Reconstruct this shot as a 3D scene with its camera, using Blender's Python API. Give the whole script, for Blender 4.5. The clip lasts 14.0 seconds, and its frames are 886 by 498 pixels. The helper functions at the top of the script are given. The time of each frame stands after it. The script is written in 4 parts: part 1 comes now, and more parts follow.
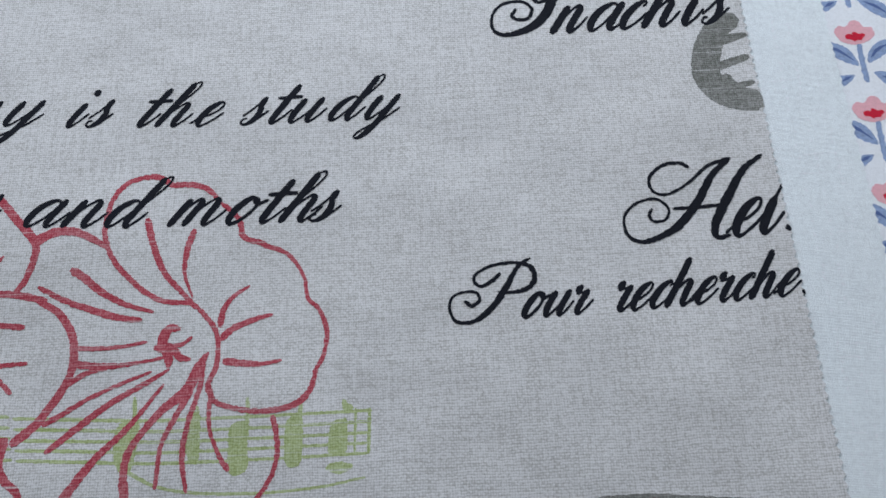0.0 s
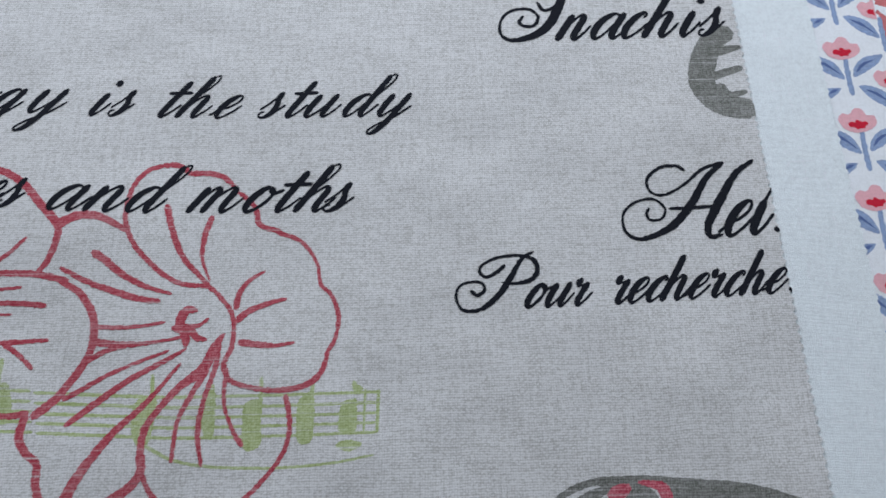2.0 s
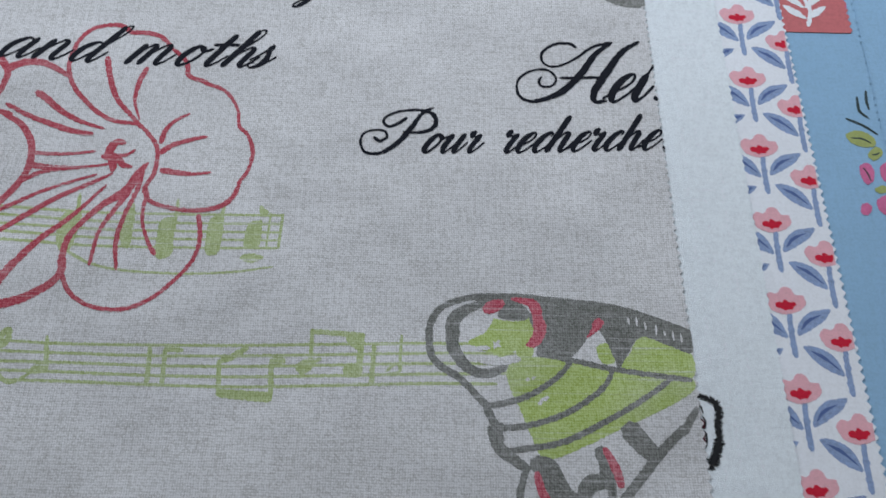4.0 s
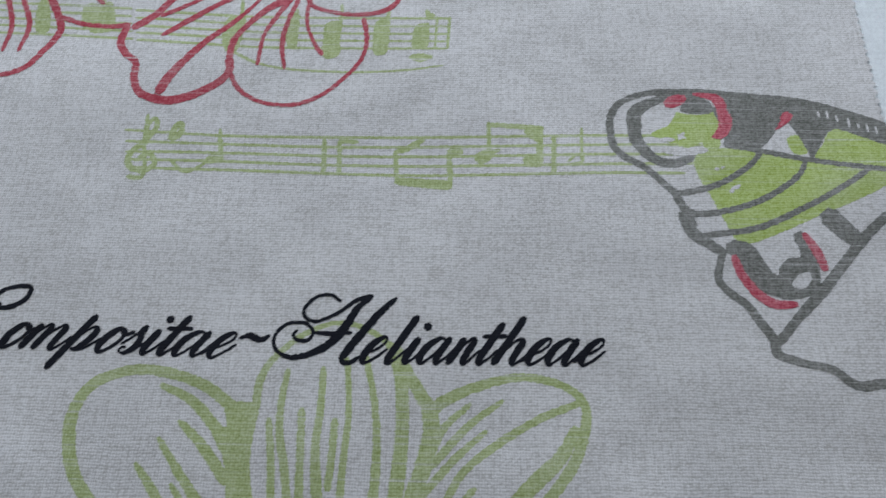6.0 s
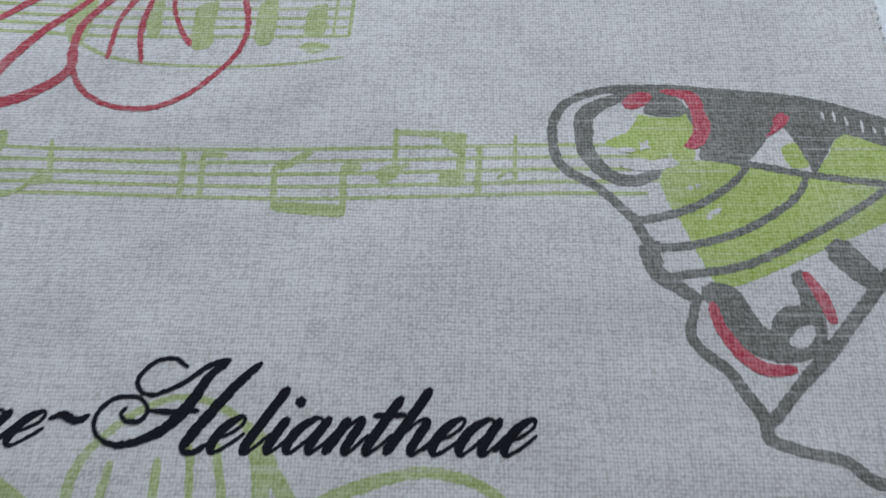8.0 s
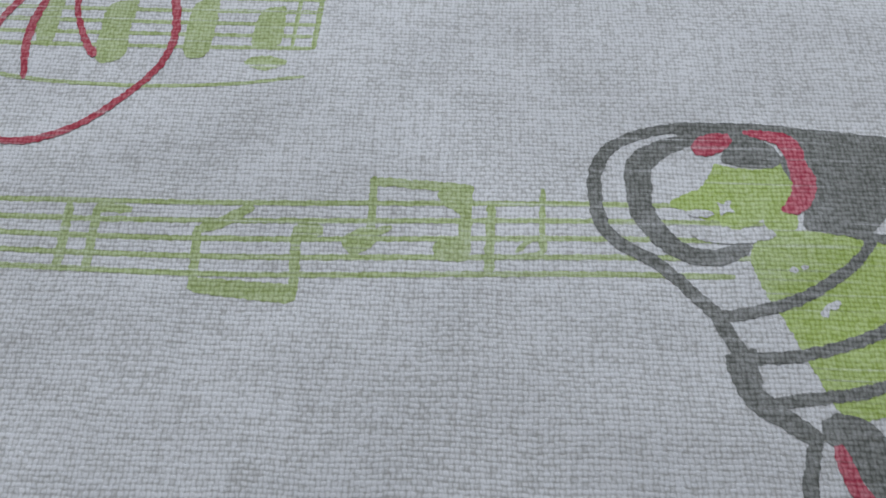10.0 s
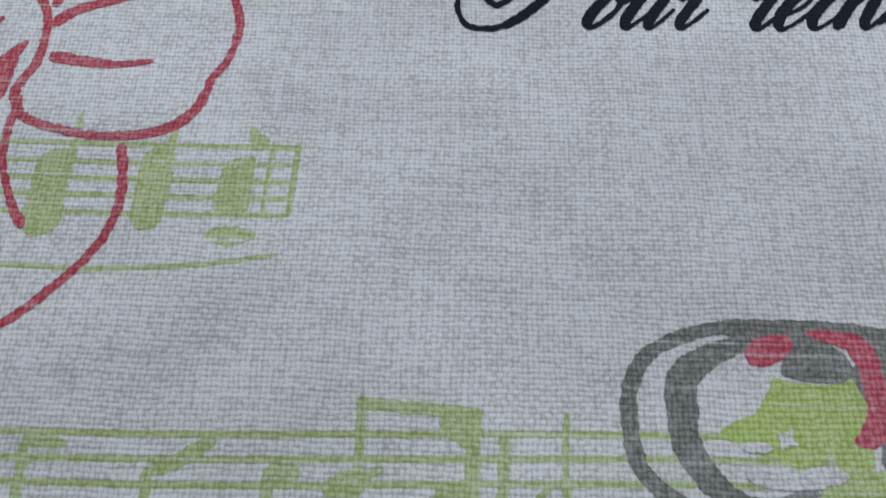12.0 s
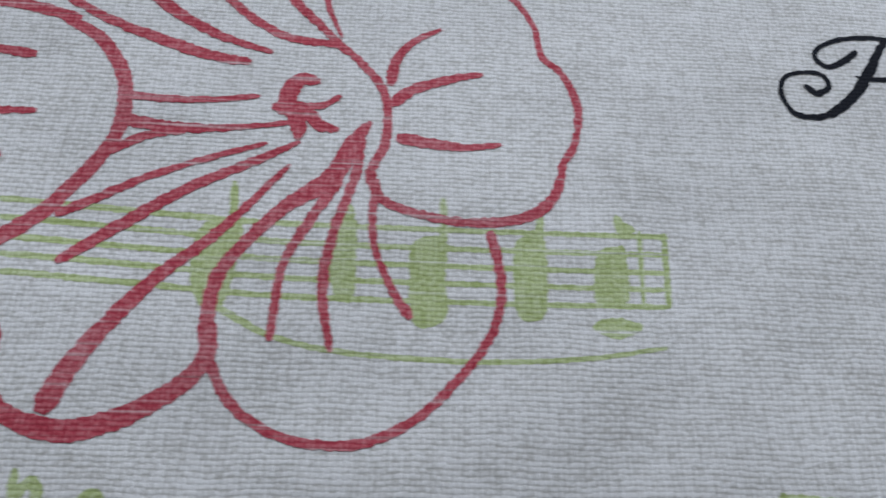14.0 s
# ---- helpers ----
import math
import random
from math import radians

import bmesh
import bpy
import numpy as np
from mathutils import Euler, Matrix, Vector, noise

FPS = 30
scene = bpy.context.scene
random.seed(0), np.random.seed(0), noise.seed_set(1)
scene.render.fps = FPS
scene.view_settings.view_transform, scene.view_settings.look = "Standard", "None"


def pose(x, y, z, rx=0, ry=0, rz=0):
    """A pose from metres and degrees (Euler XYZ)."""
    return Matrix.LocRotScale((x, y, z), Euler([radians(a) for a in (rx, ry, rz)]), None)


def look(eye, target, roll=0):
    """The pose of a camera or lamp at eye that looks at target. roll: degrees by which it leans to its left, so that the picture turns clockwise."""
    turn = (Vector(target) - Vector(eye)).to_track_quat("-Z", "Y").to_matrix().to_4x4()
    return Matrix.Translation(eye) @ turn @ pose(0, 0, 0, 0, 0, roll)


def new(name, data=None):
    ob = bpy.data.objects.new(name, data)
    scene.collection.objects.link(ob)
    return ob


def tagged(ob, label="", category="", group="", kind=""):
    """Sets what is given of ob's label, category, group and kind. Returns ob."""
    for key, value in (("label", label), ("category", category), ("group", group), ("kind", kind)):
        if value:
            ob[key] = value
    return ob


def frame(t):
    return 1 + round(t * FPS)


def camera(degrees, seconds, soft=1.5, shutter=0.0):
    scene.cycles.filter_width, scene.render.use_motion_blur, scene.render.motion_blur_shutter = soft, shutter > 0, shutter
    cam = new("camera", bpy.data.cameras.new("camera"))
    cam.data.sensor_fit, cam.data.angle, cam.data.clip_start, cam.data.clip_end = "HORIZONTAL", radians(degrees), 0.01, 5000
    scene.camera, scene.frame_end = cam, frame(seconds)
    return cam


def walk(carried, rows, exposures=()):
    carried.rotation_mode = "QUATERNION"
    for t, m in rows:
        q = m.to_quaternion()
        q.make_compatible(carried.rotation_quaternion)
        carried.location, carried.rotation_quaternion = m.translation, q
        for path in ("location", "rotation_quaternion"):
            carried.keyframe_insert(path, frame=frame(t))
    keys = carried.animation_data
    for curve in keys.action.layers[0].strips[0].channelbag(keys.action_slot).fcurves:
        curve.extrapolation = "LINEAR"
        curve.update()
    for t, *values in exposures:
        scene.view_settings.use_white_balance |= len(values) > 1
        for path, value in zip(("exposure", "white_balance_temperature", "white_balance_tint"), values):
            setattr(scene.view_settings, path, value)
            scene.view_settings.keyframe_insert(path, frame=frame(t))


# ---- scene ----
# ---- camera ----
PATH = [
    (0, (-0.00783, 0.0036, 0.18497), (-0.00849, 0.07173, -0.00306), -3.09),
    (0.5, (-0.00324, 0.00141, 0.18561), (-0.0035, 0.06992, -0.00229), -3.03),
    (1, (-0.00313, 0.0002, 0.18587), (-0.00194, 0.06948, -0.00175), -1.67),
    (1.5, (-0.00457, -0.00244, 0.18697), (-0.00247, 0.06804, -0.00019), -0.71),
    (2, (-0.01474, -0.0039, 0.19237), (-0.01053, 0.06655, 0.00524), 2.10),
    (2.2, (-0.01856, -0.00952, 0.19337), (-0.01395, 0.06331, 0.00716), 2.69),
    (4.3, (0.0138, -0.06764, 0.19096), (0.01683, 0.01535, 0.00902), 3.66),
    (4.5, (0.01405, -0.07156, 0.18965), (0.0142, 0.01206, 0.00797), 2.03),
    (5, (0.00789, -0.08631, 0.17582), (0.00651, -0.0003, -0.00474), 0.71),
    (5.5, (-0.00258, -0.09871, 0.16837), (-0.0077, -0.01358, -0.01254), -2.75),
    (6, (-0.02146, -0.10446, 0.16528), (-0.02664, -0.02192, -0.01682), -2.22),
    (6.5, (-0.02584, -0.10735, 0.16091), (-0.03164, -0.02406, -0.02083), -2.11),
    (7, (-0.01912, -0.10291, 0.15403), (-0.02732, -0.02086, -0.02818), -4.19),
    (7.5, (-0.00739, -0.09743, 0.14119), (-0.01699, -0.01442, -0.04052), -5.26),
    (8, (-0.0026, -0.0803, 0.12747), (-0.00928, 0.00433, -0.05362), -3.35),
    (8.2, (-0.00253, -0.0757, 0.12143), (-0.00819, 0.00949, -0.05943), -2.65),
    (10.3, (-0.00562, -0.05129, 0.08843), (-0.0094, 0.04346, -0.08766), 0.16),
    (10.5, (-0.00502, -0.04818, 0.08774), (-0.00933, 0.04417, -0.08962), -0.02),
    (11, (-0.00441, -0.03951, 0.08522), (-0.00789, 0.0472, -0.09498), -0.09),
    (11.5, (-0.00609, -0.02882, 0.08375), (-0.0096, 0.05717, -0.09678), -0.13),
    (12, (-0.0077, -0.01906, 0.08674), (-0.00908, 0.06418, -0.09511), 0.93),
    (12.5, (-0.01379, -0.01309, 0.08727), (-0.01159, 0.06873, -0.09522), 3.21),
    (13, (-0.02377, -0.01158, 0.08726), (-0.01839, 0.0728, -0.09399), 4.98),
    (13.5, (-0.04176, -0.01224, 0.08935), (-0.03302, 0.07482, -0.0905), 7.50),
    (14, (-0.06, -0.01145, 0.08948), (-0.04664, 0.07367, -0.09101), 10.33),
]
EXPOSURES = [(0.0, -0.5), (2.0, -0.5), (4.5, -0.39), (7.0, -0.26), (8.0, -0.24), (11.0, -0.32), (12.0, -0.38), (14.0, -0.39)]
cam = camera(56.0, 14.0, soft=1.6, shutter=0.4)
walk(cam, [(t, look(eye, target, roll)) for t, eye, target, roll in PATH], EXPOSURES)

# ---- light: one window beyond the table, in a plain closed room ----
world = bpy.data.worlds.new("sky")
world.use_nodes = True
scene.world = world
sky = world.node_tree.nodes.new("ShaderNodeTexSky")
sky.sky_type, sky.sun_disc = "NISHITA", False
sky.sun_elevation, sky.sun_rotation = radians(35), radians(-30)
world.node_tree.links.new(sky.outputs["Color"], world.node_tree.nodes["Background"].inputs["Color"])
world.node_tree.nodes["Background"].inputs["Strength"].default_value = 0.1

lamp = bpy.data.lights.new("window_daylight", "AREA")
lamp.shape, lamp.size, lamp.size_y, lamp.energy, lamp.color = "RECTANGLE", 0.9, 0.5, 5.7, (0.85, 0.94, 1.078)
new("window_daylight", lamp).matrix_world = look((-0.05, 0.425, 0.33), (-0.05, 0.0, 0.18))


# ---- materials ----
def material(name, rough=0.9):
    m = bpy.data.materials.new(name)
    m.use_nodes = True
    shader = m.node_tree.nodes["Principled BSDF"]
    shader.inputs["Roughness"].default_value = rough
    shader.inputs["Specular IOR Level"].default_value = 0.15
    return m, m.node_tree, shader


def node(tree, kind, **values):
    n = tree.nodes.new(kind)
    for key, value in values.items():
        n.inputs[int(key[1:])].default_value = value
    return n


def maths(tree, operation, a, b=None):
    n = tree.nodes.new("ShaderNodeMath")
    n.operation = operation
    for i, v in enumerate((a, b)):
        if v is None:
            continue
        if isinstance(v, (int, float)):
            n.inputs[i].default_value = v
        else:
            tree.links.new(v, n.inputs[i])
    return n.outputs[0]


def noise_at(tree, vector, scale, detail=2.0):
    n = tree.nodes.new("ShaderNodeTexNoise")
    n.inputs["Scale"].default_value, n.inputs["Detail"].default_value = scale, detail
    tree.links.new(vector, n.inputs["Vector"])
    return n.outputs["Fac"]


def blend(tree, fac, a, b):
    n = tree.nodes.new("ShaderNodeMix")
    n.data_type = "RGBA"
    tree.links.new(fac, n.inputs[0]) if not isinstance(fac, float) else None
    if isinstance(fac, float):
        n.inputs[0].default_value = fac
    for i, v in ((6, a), (7, b)):
        if isinstance(v, tuple):
            n.inputs[i].default_value = (*v, 1)
        else:
            tree.links.new(v, n.inputs[i])
    return n.outputs[2]


def weave(tree, pitch_x, pitch_y, slub):
    """Plain weave in world metres: the height of the threads, which thread lies on top, and the slubs along them."""
    place = tree.nodes.new("ShaderNodeNewGeometry").outputs["Position"]
    split = tree.nodes.new("ShaderNodeSeparateXYZ")
    tree.links.new(place, split.inputs[0])
    wander = maths(tree, "MULTIPLY", maths(tree, "SUBTRACT", noise_at(tree, place, 700, 3), 0.5), slub * 2.0)
    drift = maths(tree, "MULTIPLY", maths(tree, "SUBTRACT", noise_at(tree, place, 60, 2), 0.5), slub * 6)
    u = maths(tree, "ADD", maths(tree, "MULTIPLY", split.outputs[0], math.pi / pitch_x), maths(tree, "ADD", wander, drift))
    v = maths(tree, "ADD", maths(tree, "MULTIPLY", split.outputs[1], math.pi / pitch_y), maths(tree, "SUBTRACT", drift, wander))
    sin_u, sin_v = maths(tree, "SINE", u), maths(tree, "SINE", v)
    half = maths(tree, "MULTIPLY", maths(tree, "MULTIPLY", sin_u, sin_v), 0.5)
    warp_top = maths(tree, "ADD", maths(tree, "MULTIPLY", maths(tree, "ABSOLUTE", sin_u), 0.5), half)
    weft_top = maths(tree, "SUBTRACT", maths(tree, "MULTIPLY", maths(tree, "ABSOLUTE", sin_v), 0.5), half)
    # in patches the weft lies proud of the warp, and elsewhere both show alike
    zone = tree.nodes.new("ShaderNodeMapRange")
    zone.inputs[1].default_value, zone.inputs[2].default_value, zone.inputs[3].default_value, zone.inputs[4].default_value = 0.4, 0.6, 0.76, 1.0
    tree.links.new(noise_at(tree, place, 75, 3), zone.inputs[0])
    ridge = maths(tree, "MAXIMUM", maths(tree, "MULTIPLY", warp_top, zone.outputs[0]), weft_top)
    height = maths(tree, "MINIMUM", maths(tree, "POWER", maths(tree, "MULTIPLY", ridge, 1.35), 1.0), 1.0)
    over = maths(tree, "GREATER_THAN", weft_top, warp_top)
    stretch = tree.nodes.new("ShaderNodeMapping")
    stretch.inputs["Scale"].default_value = (130, 1150, 1)
    tree.links.new(place, stretch.inputs["Vector"])
    weft = noise_at(tree, stretch.outputs[0], 1.0, 3)
    stretch = tree.nodes.new("ShaderNodeMapping")
    stretch.inputs["Scale"].default_value = (1150, 130, 1)
    tree.links.new(place, stretch.inputs["Vector"])
    warp = noise_at(tree, stretch.outputs[0], 1.0, 3)
    return place, height, over, weft, warp


def cloth(name, colour, pitch=(0.00058, 0.00062), slub=1.3, contrast=0.28, relief=0.2, ink=None, cover=0.9, wrinkle=0.6):
    """Woven cloth of one yarn colour, with shade in the thread gaps put into that colour; with ink, the same cloth
    where it is printed, the yarn showing through.
    """
    m, tree, shader = material(name, 0.92)
    place, height, over, weft, warp = weave(tree, *pitch, slub)
    # base colours for the shaded gaps and the lit thread tops
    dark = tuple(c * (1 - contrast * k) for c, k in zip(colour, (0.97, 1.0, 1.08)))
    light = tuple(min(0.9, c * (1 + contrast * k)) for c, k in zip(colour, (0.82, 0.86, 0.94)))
    thread = maths(tree, "ADD", maths(tree, "MULTIPLY", maths(tree, "SUBTRACT", weft, 0.5), 1.0),
                   maths(tree, "MULTIPLY", maths(tree, "SUBTRACT", warp, 0.5), 0.9))
    fuzz = maths(tree, "MULTIPLY", maths(tree, "SUBTRACT", noise_at(tree, place, 1500, 3), 0.5), 2.2)
    fuzz = maths(tree, "ADD", fuzz, maths(tree, "MULTIPLY", maths(tree, "SUBTRACT", noise_at(tree, place, 560, 2), 0.5), 0.75))
    # painted gap shade follows the weave height; threads and fuzz vary at random
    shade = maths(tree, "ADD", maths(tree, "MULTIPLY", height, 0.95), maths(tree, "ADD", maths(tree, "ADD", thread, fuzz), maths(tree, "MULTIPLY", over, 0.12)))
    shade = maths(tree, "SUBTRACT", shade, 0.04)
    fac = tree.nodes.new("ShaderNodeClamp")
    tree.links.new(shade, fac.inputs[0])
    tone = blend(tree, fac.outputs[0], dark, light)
    if ink:
        hold = maths(tree, "MULTIPLY", maths(tree, "SUBTRACT", 1.05, maths(tree, "MULTIPLY", height, 0.15)), cover)
        hold = maths(tree, "SUBTRACT", hold, maths(tree, "MULTIPLY", maths(tree, "ADD", thread, fuzz), 0.22))
        missed = tree.nodes.new("ShaderNodeMapping")
        missed.inputs["Scale"].default_value = (22, 1500, 1)
        tree.links.new(place, missed.inputs["Vector"])
        bare = maths(tree, "MULTIPLY", maths(tree, "MAXIMUM", maths(tree, "SUBTRACT", noise_at(tree, missed.outputs[0], 1.0, 2), 0.58), 0.0), 3.0 if cover < 1.2 else 0.5)
        worn = maths(tree, "MULTIPLY", maths(tree, "MAXIMUM", maths(tree, "SUBTRACT", noise_at(tree, place, 45, 3), 0.5), 0.0), 0.6 if cover < 1.2 else 0.0)
        hold = maths(tree, "SUBTRACT", hold, maths(tree, "ADD", bare, worn))
        keep = tree.nodes.new("ShaderNodeClamp")
        tree.links.new(hold, keep.inputs[0])
        # the ink gets the same painted shade in the gaps
        wet = blend(tree, fac.outputs[0], tuple(c * (1 - contrast * 0.7) for c in ink), tuple(c * 1.22 for c in ink))
        tone = blend(tree, keep.outputs[0], tone, wet)
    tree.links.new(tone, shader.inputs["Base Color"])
    fine = tree.nodes.new("ShaderNodeBump")
    fine.inputs["Strength"].default_value, fine.inputs["Distance"].default_value = relief, 0.00025
    tree.links.new(maths(tree, "ADD", height, maths(tree, "MULTIPLY", fuzz, 0.35)), fine.inputs["Height"])
    broad = tree.nodes.new("ShaderNodeBump")
    broad.inputs["Strength"].default_value, broad.inputs["Distance"].default_value = wrinkle, 0.006
    tree.links.new(noise_at(tree, place, 22, 2), broad.inputs["Height"])
    tree.links.new(fine.outputs["Normal"], broad.inputs["Normal"])
    tree.links.new(broad.outputs["Normal"], shader.inputs["Normal"])
    return m


def plaster(name, colour, rough=0.9):
    m, tree, shader = material(name, rough)
    place = tree.nodes.new("ShaderNodeNewGeometry").outputs["Position"]
    fac = noise_at(tree, place, 6, 5)
    tree.links.new(blend(tree, fac, tuple(c * 0.94 for c in colour), colour), shader.inputs["Base Color"])
    return m


YARN = (0.60, 0.585, 0.565)
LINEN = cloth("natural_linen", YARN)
BLACK = cloth("black_ink_on_linen", YARN, ink=(0.010, 0.011, 0.016), cover=1.5, relief=0.35)
RED = cloth("red_ink_on_linen", YARN, ink=(0.40, 0.048, 0.07), cover=1.0)
GREEN = cloth("moss_green_ink_on_linen", YARN, ink=(0.33, 0.41, 0.11), cover=0.80)
LIME = cloth("lime_ink_on_linen", YARN, ink=(0.36, 0.47, 0.09), cover=0.9)
GREY = cloth("slate_grey_ink_on_linen", YARN, ink=(0.135, 0.137, 0.118), cover=0.94)
CRIMSON = cloth("crimson_ink_on_linen", YARN, ink=(0.46, 0.05, 0.085), cover=0.95)
PALE = cloth("bare_linen_tick", YARN)
FINE = (0.00034, 0.00034)
WHITE = cloth("white_voile", (0.79, 0.83, 0.84), FINE, 1.0, 0.10, 0.3, wrinkle=0.15)
COTTON = cloth("white_cotton", (0.83, 0.84, 0.85), FINE, 0.8, 0.06, 0.2, wrinkle=0.1)
PINK = cloth("pink_print", (0.80, 0.43, 0.46), FINE, 0.8, 0.08, 0.2, wrinkle=0.1)
HEART = cloth("red_print", (0.60, 0.02, 0.045), FINE, 0.8, 0.08, 0.2, wrinkle=0.1)
LEAF = cloth("blue_print", (0.27, 0.35, 0.52), FINE, 0.8, 0.2, 0.2, wrinkle=0.1)
VEIN = cloth("dark_blue_print", (0.10, 0.15, 0.32), FINE, 0.8, 0.08, 0.2, wrinkle=0.1)
CORAL = cloth("coral_cotton", (0.58, 0.17, 0.17), FINE, 0.8, 0.10, 0.2, wrinkle=0.1)
BLUE = cloth("sky_blue_cotton", (0.29, 0.47, 0.63), FINE, 0.8, 0.08, 0.2, wrinkle=0.1)
OLIVE = cloth("olive_print", (0.36, 0.40, 0.14), FINE, 0.8, 0.12, 0.2, wrinkle=0.1)
TWIG = cloth("dark_twig_print", (0.05, 0.07, 0.07), FINE, 0.8, 0.12, 0.2, wrinkle=0.1)
ROSE = cloth("rose_print", (0.62, 0.16, 0.30), FINE, 0.8, 0.12, 0.2, wrinkle=0.1)
SAND = cloth("beige_stripe", (0.55, 0.52, 0.47), FINE, 0.8, 0.08, 0.2, wrinkle=0.1)
THREAD, tree, shader = material("black_embroidery_thread", 0.55)
place = tree.nodes.new("ShaderNodeNewGeometry").outputs["Position"]
tree.links.new(blend(tree, noise_at(tree, place, 3000, 2), (0.006, 0.007, 0.008), (0.03, 0.03, 0.03)), shader.inputs["Base Color"])
MAROON, tree, shader = material("maroon_embroidery_thread", 0.55)
place = tree.nodes.new("ShaderNodeNewGeometry").outputs["Position"]
tree.links.new(blend(tree, noise_at(tree, place, 3000, 2), (0.05, 0.006, 0.01), (0.12, 0.012, 0.025)), shader.inputs["Base Color"])
WALL = plaster("painted_wall", (0.72, 0.70, 0.66))
WOOD = plaster("table_wood", (0.34, 0.24, 0.15), 0.6)


# ---- mesh helpers: millimetres in the plane of the cloth ----
def part(name, bm, mat, parent=None, label="", z=0.0):
    mesh = bpy.data.meshes.new(name)
    bm.to_mesh(mesh)
    bm.free()
    mesh.materials.append(mat)
    ob = new(name, mesh)
    ob.parent = parent
    ob.location.z = z
    return tagged(ob, label)


def spline(points, closed=False, steps=7):
    """A smooth line through the points."""
    p = [Vector(q) for q in points]
    n = len(p)
    if n == 2 and not closed:
        return [(p[0].lerp(p[1], i / 4), i / 4) for i in range(5)]
    out = []
    for i in range(n if closed else n - 1):
        if closed:
            a, b, c, d = p[i - 1], p[i], p[(i + 1) % n], p[(i + 2) % n]
        else:
            b, c = p[i], p[i + 1]
            a = p[i - 1] if i else b * 2 - c
            d = p[i + 2] if i + 2 < n else c * 2 - b
        for s in range(steps):
            t = s / steps
            out.append((0.5 * (2 * b + (c - a) * t + (2 * a - 5 * b + 4 * c - d) * t * t + (3 * b - a - 3 * c + d) * t ** 3),
                        (i + t) / max(1, n - 1)))
    if not closed:
        out.append((p[-1], 1.0))
    return out


def even(points, gap):
    """The points of a line, spaced evenly; each with its share of the way."""
    out, since = [points[0]], 0.0
    for (p, s), (q, r) in zip(points, points[1:]):
        far = (q - p).length
        if far < 1e-6:
            continue
        k = gap - since
        while k < far:
            out.append((p.lerp(q, k / far), s + (r - s) * k / far))
            k += gap
        since = far - (k - gap)
    if (out[-1][0] - points[-1][0]).length > gap * 0.4:
        out.append(points[-1])
    return out


def fray(q, seed):
    """How far the ink creeps past its outline along the threads, in millimetres."""
    return 0.13 * noise.noise((q.x * 0.9 + seed * 17, q.y * 0.9, 3.1)) + 0.22 * noise.noise((q.x * 1.9, q.y * 2.3 + seed * 9, 7.7))


LAID = [0]


def lift():
    """Each further stroke lies a hair above the one before it, in millimetres."""
    LAID[0] = (LAID[0] + 1) % 24
    return 0.0004 * LAID[0]


def ribbon(bm, widths, *points):
    """A brush stroke along a smooth line, swelling and thinning, with rounded, slightly ragged sides."""
    line, z, last = even(spline(points), 0.32), lift(), None
    spots = [q for q, _ in line]
    total = len(spots) - 1
    for i, (q, s) in enumerate(line):
        way = spots[min(i + 1, total)] - spots[max(i - 1, 0)]
        if way.length < 1e-6:
            continue
        side = Vector((-way.y, way.x)).normalized()
        k = s * (len(widths) - 1)
        j = min(int(k), len(widths) - 2) if len(widths) > 1 else 0
        w = widths[0] if len(widths) == 1 else widths[j] + (widths[j + 1] - widths[j]) * (k - j)
        near = min(i, total - i) * 0.32
        w *= 0.5 * min(1.0, 0.55 + 0.45 * near / max(0.3, min(0.7, 1.1 * w)))
        q = q + way.normalized() * (w * (-0.6 if i == 0 else 0.6 if i == total else 0))
        ragged = [max(w + min(1.0, w * 1.7) * fray(q, e), 0.03) for e in (0, 1)]
        pair = [bm.verts.new((*((q + side * ragged[0]) / 1000), (z + 0.0003 * s) / 1000)), bm.verts.new((*((q - side * ragged[1]) / 1000), (z + 0.0003 * s) / 1000))]
        if last:
            bm.faces.new((last[0], last[1], pair[1], pair[0]))
        last = pair


def patch(bm, *points):
    """A filled shape with a smooth outline."""
    z = lift()
    loop = spline(points, True, 5)
    outline = [q + Vector((fray(q, 0), fray(q, 1))) for q, _ in even(loop + loop[:1], 0.3)[:-1]]
    face = bm.faces.new([bm.verts.new((q.x / 1000, q.y / 1000, z / 1000)) for q in outline])
    face.normal_update()
    if face.normal.z < 0:
        face.normal_flip()
    bmesh.ops.triangulate(bm, faces=[face])


def sheet(x0, x1, y0, y1, thick, tooth=2.4, deep=0.85, bow=0.0, lean=0.0):
    """A sample of cloth with a pinked right edge that leans and bows a little. The top lies at z = 0."""
    bm = bmesh.new()
    count = int((y1 - y0) / tooth)
    edge = []
    for i in range(2 * count + 1):
        y = y0 + (y1 - y0) * i / (2 * count)
        s = (y - y0) / (y1 - y0)
        x = x1 + lean * (s - 0.5) + bow * math.sin(math.pi * s) + (0 if i % 2 else -deep) + 0.15 * noise.noise((y * 0.9, x1, 0))
        edge.append((x, y))
    rows = []
    for z in (0, -thick):
        rows.append([(bm.verts.new((x0 / 1000, y / 1000, z / 1000)), bm.verts.new(((x - 6) / 1000, y / 1000, z / 1000)),
                      bm.verts.new((x / 1000, y / 1000, z / 1000))) for x, y in edge])
    top, low = rows
    for i in range(len(edge) - 1):
        for j in (0, 1):
            bm.faces.new((top[i][j], top[i][j + 1], top[i + 1][j + 1], top[i + 1][j]))
            bm.faces.new((low[i][j], low[i + 1][j], low[i + 1][j + 1], low[i][j + 1]))
        bm.faces.new((top[i][2], low[i][2], low[i + 1][2], top[i + 1][2]))
        bm.faces.new((top[i + 1][0], low[i + 1][0], low[i][0], top[i][0]))
